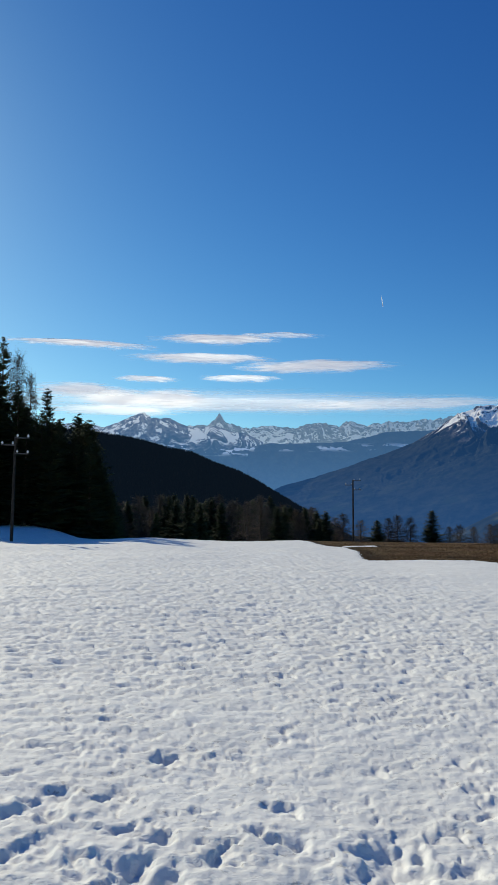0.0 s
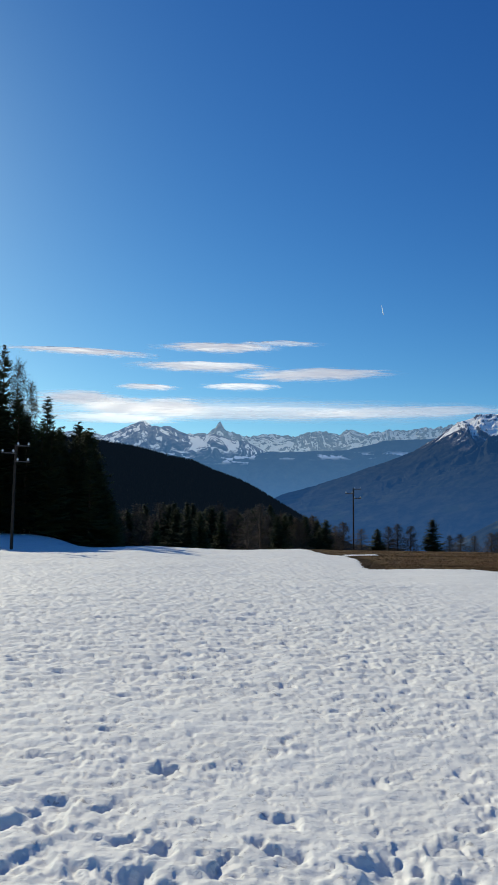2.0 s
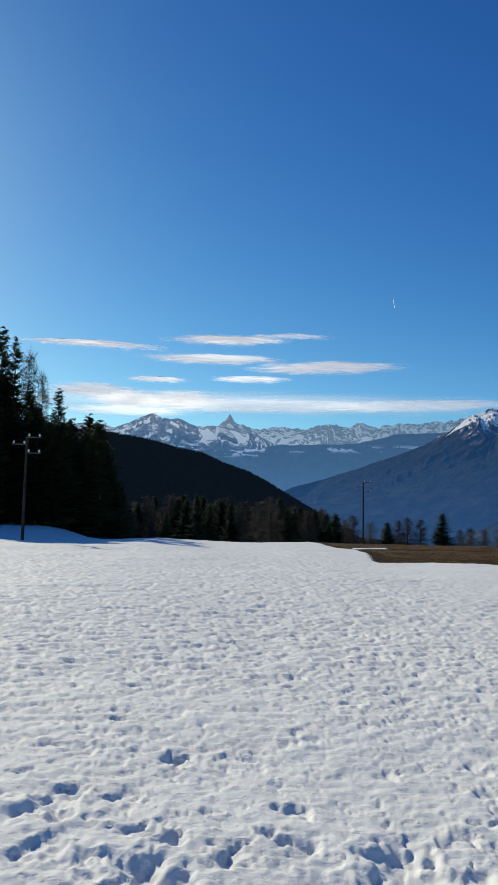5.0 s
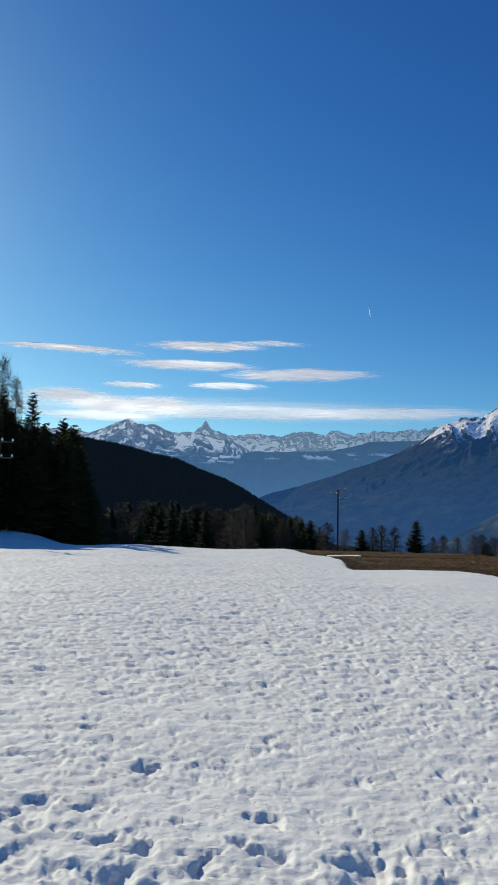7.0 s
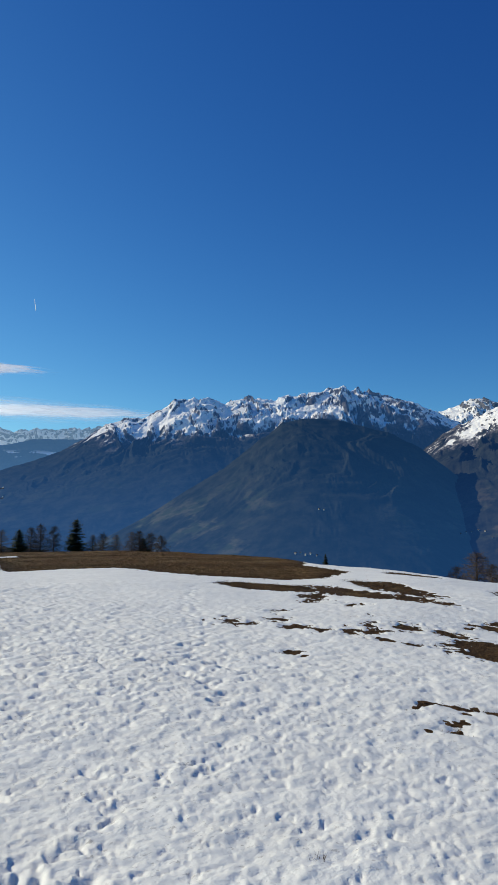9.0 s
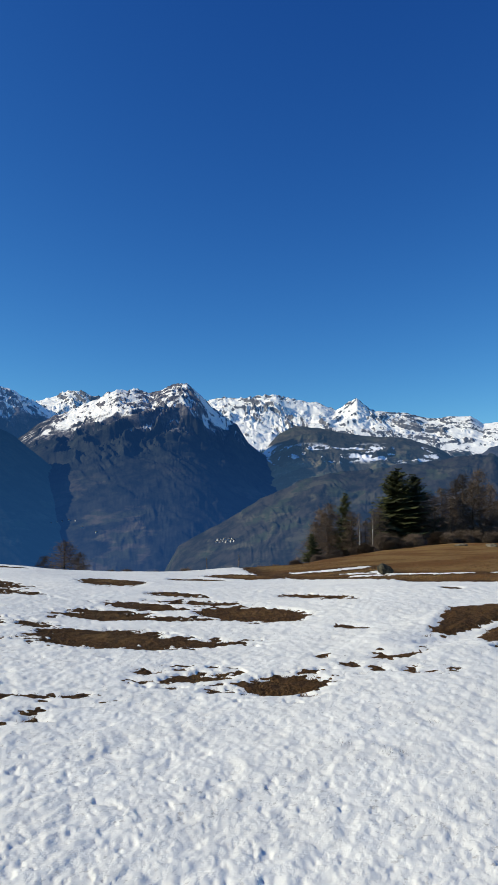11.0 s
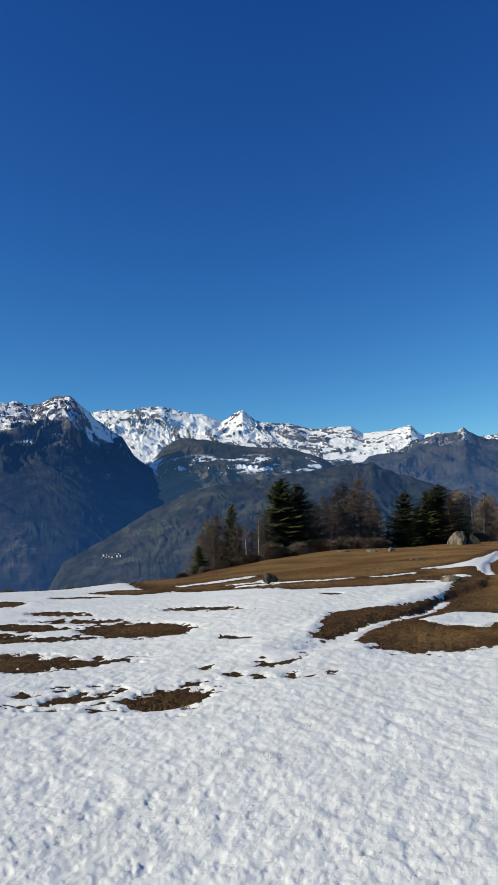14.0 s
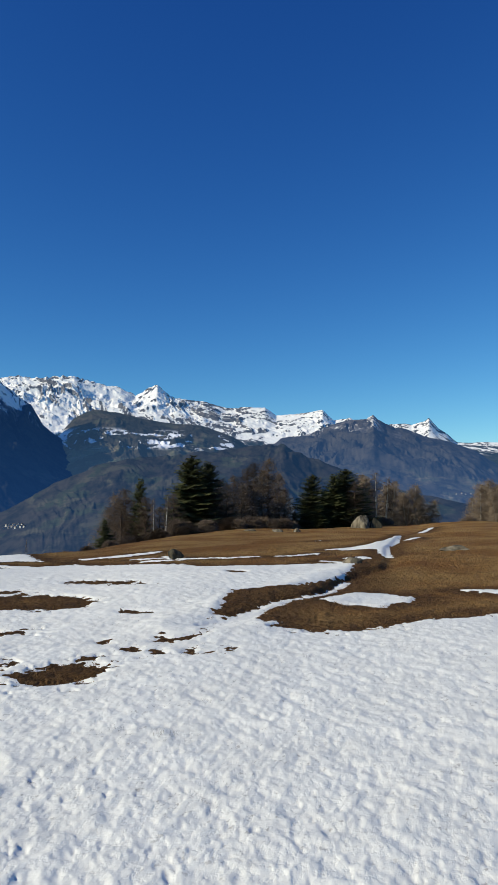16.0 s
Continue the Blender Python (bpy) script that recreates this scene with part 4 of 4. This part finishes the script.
for az, d, h in ((71.8, 56, 0.81), (73.4, 57, 0.81), (67.9, 48, 0.68), (69.2, 50, 0.74), (75, 54, 0.74), (75.8, 55, 0.93), (76.5, 54.5, 0.68), (77.2, 55, 0.87), (77.9, 55, 0.74), (78.6, 55.5, 0.81), (79.4, 56, 0.62), (74.2, 54, 0.93), (72.6, 52, 0.87), (71, 51, 0.93), (70.6, 50, 0.68), (68.6, 48, 0.81), (67, 46, 0.62), (66.2, 45, 0.74), (65.2, 44, 0.62), (63.2, 43, 0.62), (61.8, 42, 0.5), (92.9, 62, 1), (60.5, 44, 0.7), (49, 38, 0.42), (50.2, 39, 0.54), (52.4, 40, 0.48), (54.8, 39, 0.48), (55.4, 40, 0.42), (56.5, 40, 0.3), (86.5, 66, 1.2)):
    plant(bushes[0], az, d, h, 2.4, rnd.uniform(0, 360), wide=1.5)


def far_forest():
    """The hill's wood: slim conifers too many to count."""
    r = np.random.RandomState(9)
    count = 40000
    az = r.uniform(-22, 7.5, count)
    u = 1 - r.rand(count) ** 1.4
    d = 420 + 980 * u
    a = np.radians(az)
    x, y = d * np.sin(a), d * np.cos(a)
    top = EYE + 1400 * np.tan(np.radians(np.interp(az, np.array(HILL)[:, 0], np.array(HILL)[:, 1])))
    z = -60 + (top + 60) * u
    h = r.uniform(4, 8, count)
    verts, faces = [], []
    for k in range(count):
        i = len(verts)
        w = h[k] * 0.26
        for s in range(4):
            q = s * math.pi / 2 + k
            verts.append((x[k] + w * math.cos(q), y[k] + w * math.sin(q), z[k] - 1))
        verts.append((x[k], y[k], z[k] + h[k]))
        faces.extend(((i, i + 1, i + 4), (i + 1, i + 2, i + 4), (i + 2, i + 3, i + 4), (i + 3, i, i + 4)))
    ob = mesh_object("hill_forest", verts, faces, SHADED_HILL_NEEDLES, flat=True)
    tagged(ob, "dense dark conifer wood covering the near hill", "forest", kind="stuff")


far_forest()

# ---- utility poles ----
INSULATOR = Nodes("white_porcelain").done(rgb(0.75, 0.76, 0.74), 0.2, 0, 0.5)
IRON = bark_material("dull_iron", rgb(0.06, 0.06, 0.065), rgb(0.14, 0.13, 0.125), 12)


def utility_pole(az, d, height, turn):
    x, y, z = at_ground(az, d)
    pole = new("utility_pole")
    pole.matrix_basis = pose(x, y, z, 0, 0, turn)
    v, f = [], []
    tube(v, f, [(0, 0, -0.5), (0, 0, height * 0.5), (0, 0, height)], [0.115, 0.10, 0.08], 12)
    mesh_object("post", v, f, POLE_WOOD, pole)
    for k, (drop, side) in enumerate(((0.10, 1), (0.62, -1), (1.20, 1))):
        v, f = [], []
        tube(v, f, [(0, -0.11, height - drop), (side * 0.95, -0.11, height - drop)], [0.045, 0.04], 6)
        arm = mesh_object("crossarm", v, f, IRON, pole)
        for out in (0.15, 0.85):
            v, f = [], []
            c = side * out
            zs = height - drop
            tube(v, f, [(c, -0.11, zs + 0.03), (c, -0.11, zs + 0.09), (c, -0.11, zs + 0.10), (c, -0.11, zs + 0.17), (c, -0.11, zs + 0.18), (c, -0.11, zs + 0.25)],
                 [0.02, 0.03, 0.085, 0.075, 0.05, 0.04], 8)
            mesh_object("insulator", v, f, INSULATOR, arm, "white porcelain insulator")
    return tagged(pole, "weathered wooden utility pole with staggered crossarms", "utility pole", "poles along the field")


utility_pole(-18.2, 52, 7.25, 18)
utility_pole(8.3, 87, height_for(8.3, 87, 2.5), -8)


# ---- stones ----
def boulder(name, x, y, sx, sy, sz, seed, label, flat=0.25, turn=0, material=ROCK, peak=0.0):
    bm = bmesh.new()
    bmesh.ops.create_icosphere(bm, subdivisions=4, radius=1)
    r = random.Random(int(seed * 10))
    cuts = [(Vector((r.gauss(0, 1), r.gauss(0, 1), r.gauss(0.2, 0.8))).normalized(), r.uniform(0.55, 0.85)) for _ in range(13)]
    for v in bm.verts:
        # split faces, then weathering
        for way, reach in cuts:
            over = v.co.dot(way) - reach
            if over > 0:
                v.co -= way * over
        p = v.co.copy()
        n2 = noise.noise(p * 2.7 + Vector((0, seed, 0)))
        n3 = noise.noise(p * 8.0 + Vector((0, 0, seed)))
        v.co = p * (1.15 + 0.16 * n2 + 0.06 * n3)
        pinch = 1 - peak * min(max(v.co.z + 0.3, 0), 1)
        v.co.x, v.co.y, v.co.z = v.co.x * sx * pinch, v.co.y * sy * pinch, max(v.co.z, -0.5) * sz
    me = bpy.data.meshes.new(name)
    bm.to_mesh(me)
    bm.free()
    me.materials.append(material)
    z = float(ground_height(np.array([x]), np.array([y]))[0])
    ob = new(name, me)
    ob.matrix_basis = pose(x, y, z + sz * flat, 0, 0, turn)
    return tagged(ob, label, "rock", "rocks on the meadow")


boulder("boulder", 52.2, 4.72, 0.62, 0.80, 0.85, 3.1, "large lichened peaked boulder standing on the brown meadow", 0.30, peak=0.5)
boulder("boulder", 52.6, 3.85, 0.5, 0.5, 0.62, 9.4, "dark boulder leaning beside a larger one on the meadow", 0.35, material=DARK_ROCK, peak=0.3)
boulder("rock", 21.9, 7.85, 0.24, 0.25, 0.20, 5.7, "dark squat rock at the edge of the snow", 0.55, material=DARK_ROCK)
boulder("rock", 43.5, 9.1, 0.25, 0.38, 0.13, 1.3, "low pale rock on the crest of the meadow", 0.3)
boulder("rock", 45.0, 8.2, 0.22, 0.26, 0.19, 4.4, "low pale rock on the crest of the meadow", 0.3)
boulder("rock", 44.6, 11.2, 0.25, 0.4, 0.11, 6.3, "low pale rock on the crest of the meadow", 0.3)
boulder("rock", 23.3, -0.75, 0.45, 0.46, 0.11, 7.7, "flat grey rock sunk into the brown meadow", 0.2)
boulder("rock", 18.6, 1.9, 0.22, 0.26, 0.16, 2.2, "pale rock beside the snow-filled ditch", 0.3)


# ---- clouds and vapour trail ----
def cloud_material(name, density, sx, sy):
    n = Nodes(name)
    at = n.where("Object")
    split = n.node("SeparateXYZ")
    n.link(at, split.inputs[0])
    ax, ay = n.math("DIVIDE", split.outputs["X"], sx), n.math("DIVIDE", split.outputs["Y"], sy)
    r = n.math("SQRT", n.math("ADD", n.math("MULTIPLY", ax, ax), n.math("MULTIPLY", ay, ay)))
    wisp = n.noise(n.stretch(at, 0.35, 1.0, 1.0), 5.0 / sy, 6, 0.6)
    thick = n.math("ADD", n.math("SUBTRACT", 1.0, r), n.math("MULTIPLY", n.math("SUBTRACT", wisp, 0.5), 1.1))
    fac = n.math("MULTIPLY", n.span(thick, 0.0, 0.6), density)
    see, white, glow = n.node("BsdfTransparent"), n.node("BsdfDiffuse"), n.node("BsdfTranslucent")
    white.inputs["Color"].default_value = glow.inputs["Color"].default_value = rgb(0.95, 0.95, 0.95)
    both, mixed = n.node("MixShader"), n.node("MixShader")
    both.inputs[0].default_value = 0.95
    n.link(white.outputs[0], both.inputs[1])
    n.link(glow.outputs[0], both.inputs[2])
    n.put(mixed.inputs[0], fac)
    n.link(see.outputs[0], mixed.inputs[1])
    n.link(both.outputs[0], mixed.inputs[2])
    n.link(mixed.outputs[0], n.out.inputs["Surface"])
    return n.mat


def cloud(az, low, high, width, density, label, level=4300, seed=0, lean=0.0):
    """A level veil of cloud that shows between two sight angles; width in degrees."""
    t1, t2 = math.tan(math.radians(low)), math.tan(math.radians(high))
    h = level * math.tan(math.radians((low + high) / 2))
    near, far = h / t2, h / t1
    if far > 4850:
        near, far, h = near * 4850 / far, 4850, h * 4850 / far
    sx, sy = 0.5 * radians(width) * (near + far) / 2, (far - near) / 2
    u = np.linspace(-1.15, 1.15, 60)
    x, y = np.meshgrid(u * sx, u * sy)
    z = h * 0.012 * (1 - (x / sx) ** 2 - (y / sy) ** 2) + h * 0.006 * fbm(x / sx * 2 + seed, y / sy * 2, 3, 77)
    ob = grid_object("cloud", x, y, z, cloud_material("cloud_vapour", density, sx, sy))
    a = math.radians(az)
    m = (near + far) / 2
    ob.matrix_basis = pose(m * math.sin(a), m * math.cos(a), h + EYE, 0, 0, -az + lean)
    ob.visible_shadow = False
    return tagged(ob, label, "cloud", "thin clouds over the valley", kind="structure")


LENS = "thin lens-shaped white cloud in the blue sky"
cloud(-13.6, 12.55, 13.2, 13.5, 1.0, LENS, 4000)
cloud(-2.6, 13.15, 14.1, 11, 1.0, LENS, 4000, 2)
cloud(2.5, 13.7, 14.2, 8, 0.55, LENS, 4000, 9)
cloud(-3.8, 11.6, 12.6, 13, 0.95, LENS, 4100, 3, 2)
cloud(5.2, 10.9, 12.1, 14, 0.95, LENS, 4100, 4, -3)
cloud(-8.3, 10.05, 10.65, 5.5, 0.9, LENS, 4100, 5)
cloud(-0.8, 10.2, 10.9, 7, 0.8, LENS, 4100, 6)
VEIL = "long broken bank of grey-white cloud and haze over the far range"
cloud(-13.5, 8.6, 10.0, 8, 0.9, VEIL, 4200, 7)
cloud(-10.5, 7.9, 9.6, 7, 0.9, VEIL, 4300, 17)
cloud(-6.5, 8.0, 9.7, 8, 0.9, VEIL, 4350, 27)
cloud(-11, 7.3, 8.3, 12, 0.6, VEIL, 4400, 37)
cloud(0, 7.8, 9.2, 24, 0.55, VEIL, 4300, 8)
cloud(12, 7.9, 9.0, 20, 0.6, VEIL, 4300, 12)
# a wide thin sheet added for the whitish haze above the range
cloud(-2, 7.55, 9.9, 60, 0.30, VEIL, 4400, 47)


def trail_material():
    n = Nodes("trail_vapour")
    glow = n.node("BsdfTranslucent")
    glow.inputs["Color"].default_value = rgb(0.95, 0.95, 0.95)
    n.link(glow.outputs[0], n.out.inputs["Surface"])
    return n.mat


def vapour_trail(az, low, high, d):
    """A short straight trail of an airliner, high over the valley."""
    a = math.radians(az)
    v, f = [], []
    p, q = (Vector((d * math.sin(a + s), d * math.cos(a + s), d * math.tan(radians(e)))) for e, s in ((low, 0.0006), (high, -0.0018)))
    tube(v, f, [p, p.lerp(q, 0.5), q], [2.2, 1.7, 0.5], 6)
    ob = mesh_object("vapour_trail", v, f, trail_material())
    tagged(ob, "short thin white vapour trail in the blue sky", "vapour trail", kind="structure")


vapour_trail(10.75, 16.1, 16.9, 4000)


# ---- grass ----
WITHERED = needle_material("withered_grass", rgb(0.085, 0.044, 0.017), rgb(0.21, 0.120, 0.048))
TUFTS = [(2.03, 3.07), (4.83, 1.74), (4.85, 1.64), (5.63, 1.65), (4.86, 2.05), (7.41, 1.16)]


def grass():
    """Short withered blades on the bare turf."""
    r = np.random.RandomState(4)
    d = np.exp(np.concatenate([r.uniform(math.log(5), math.log(34), 90000), r.uniform(math.log(21), math.log(76), 60000)]))
    a = np.radians(np.concatenate([r.uniform(20, 98, 90000), r.uniform(4, 40, 60000)]))
    x, y = d * np.sin(a), d * np.cos(a)
    keep = snow_cover(x, y) < -0.02
    far = np.arange(len(x))[keep] >= 90000
    near_by, beyond = np.flatnonzero(keep)[~far][:26000], np.flatnonzero(keep)[far]
    tall = np.concatenate([np.full(len(near_by), 1.0), np.full(len(beyond), 3.0)])
    x, y, d = (np.concatenate([v[near_by], v[beyond]]) for v in (x, y, d))
    z = ground_height(x, y)
    verts, faces = [], []
    for k in range(len(x)):
        for _ in range(2):
            h = r.uniform(0.006, 0.020) * tall[k]
            t = r.uniform(0, 6.28)
            w = 0.003 + 0.0003 * min(d[k], 34)
            i = len(verts)
            ox, oy = r.uniform(-0.04, 0.04), r.uniform(-0.04, 0.04)
            c, s = math.cos(t), math.sin(t)
            verts.extend(((x[k] + ox + w * c, y[k] + oy + w * s, z[k] - 0.01), (x[k] + ox - w * c, y[k] + oy - w * s, z[k] - 0.01),
                          (x[k] + ox + h * 2.0 * r.uniform(-1, 1), y[k] + oy + h * 2.0 * r.uniform(-1, 1), z[k] + h)))
            faces.append((i, i + 1, i + 2))
    ob = mesh_object("grass", verts, faces, WITHERED, flat=True)
    tagged(ob, "short withered brown grass on the bare turf", "grass", kind="stuff")


grass()


def grass_tuft(x, y, seed):
    """A few withered blades that stick out of the snow."""
    r = random.Random(seed)
    z = float(snow_height(np.array([x]), np.array([y]))[0])
    v, f = [], []
    for _ in range(14):
        a, h, lean = r.uniform(0, 6.28), r.uniform(0.02, 0.04), r.uniform(0.01, 0.03)
        bx, by = r.uniform(-0.04, 0.04), r.uniform(-0.04, 0.04)
        i = len(v)
        v.extend(((bx - 0.003, by, -0.03), (bx + 0.003, by, -0.03), (bx + lean * math.cos(a), by + lean * math.sin(a), h)))
        f.append((i, i + 1, i + 2))
    ob = mesh_object("grass_tuft", v, f, WITHERED, flat=True)
    ob.matrix_basis = pose(x, y, z)
    tagged(ob, "withered grass tuft sticking out of the snow", "grass tuft", "tufts in the snow")


for k, (x, y) in enumerate(TUFTS):
    grass_tuft(x, y, 100 + k)


# ---- the village across the valley ----
from mathutils.bvhtree import BVHTree

PLASTER = Nodes("pale_plaster").done(rgb(0.62, 0.60, 0.56), 0.9, 0, 0.1)
SLATE = Nodes("grey_slate").done(rgb(0.20, 0.18, 0.17), 0.9, 0, 0.1)


def house(width, length, height):
    ob = new("house")
    bm = bmesh.new()
    bmesh.ops.create_cube(bm, size=1, matrix=Matrix.Translation((0, 0, height / 2 - 2)) @ Matrix.Diagonal((width, length, height + 4, 1)))
    part("wall", bm, PLASTER, ob)
    v = [(sx * (width / 2 + 0.5), sy * (length / 2 + 0.6), height + (0 if sx else width * 0.42) + t) for t in (0.02, 0.4) for sy in (-1, 1) for sx in (-1, 0, 1)]
    f = [(6, 7, 10, 9), (7, 8, 11, 10), (0, 3, 4, 1), (1, 4, 5, 2), (0, 6, 9, 3), (2, 5, 11, 8), (0, 1, 7, 6), (1, 2, 8, 7), (3, 9, 10, 4), (4, 10, 11, 5)]
    mesh_object("roof", v, f, SLATE, ob, "grey slate roof", flat=True)
    return tagged(ob, "small pale house with a grey roof on the far slope", "house", "houses of the far village")


bpy.context.view_layer.update()
graph = bpy.context.evaluated_depsgraph_get()
slopes = [BVHTree.FromObject(o, graph) for o in scene.objects if o.name.split(".")[0] == "mountain"]


def on_slope(az, el):
    """Where the sight line at that azimuth and angle meets the far slopes."""
    a, e = radians(az), radians(el)
    way = Vector((math.sin(a) * math.cos(e), math.cos(a) * math.cos(e), math.sin(e)))
    hits = [h for h in (t.ray_cast(Vector((0, 0, EYE)), way) for t in slopes) if h[0] is not None]
    return min(hits, key=lambda h: h[3])[0] if hits else None


models = [house(2.9, 3.8, 2.4), house(3.3, 4.6, 2.6)]
spots = [(57.65 + r, -2.45 + e) for r, e in ((-0.7, -0.12), (-0.55, 0.05), (-0.4, -0.1), (-0.3, 0.1), (-0.15, -0.02), (0.0, 0.12), (0.1, -0.1), (0.25, 0.05), (0.35, 0.2), (0.5, -0.02), (0.6, 0.14), (0.75, 0.0))]
spots += [(44.2, -1.0), (44.6, -0.9), (45.0, -0.85), (45.5, -0.75), (46.0, -0.8), (46.5, -1.3), (47.6, -1.7), (33.4, 0.9), (33.8, 0.85), (31.5, -2.6), (31.9, -2.55), (32.3, -2.7), (32.7, -2.62), (33.2, -2.75), 
          (91.9, 0.3), (92.3, 0.35), (92.6, 0.28), (93.0, 0.32), (93.4, 0.25)]
turns = random.Random(8)
for k, (az, el) in enumerate(spots):
    p = on_slope(az, el)
    if p is None:
        continue
    m = pose(p.x, p.y, p.z, 0, 0, turns.uniform(0, 180))
    if k < 2:
        models[k].matrix_basis = m
    else:
        copy_thing(models[k % 2], m)
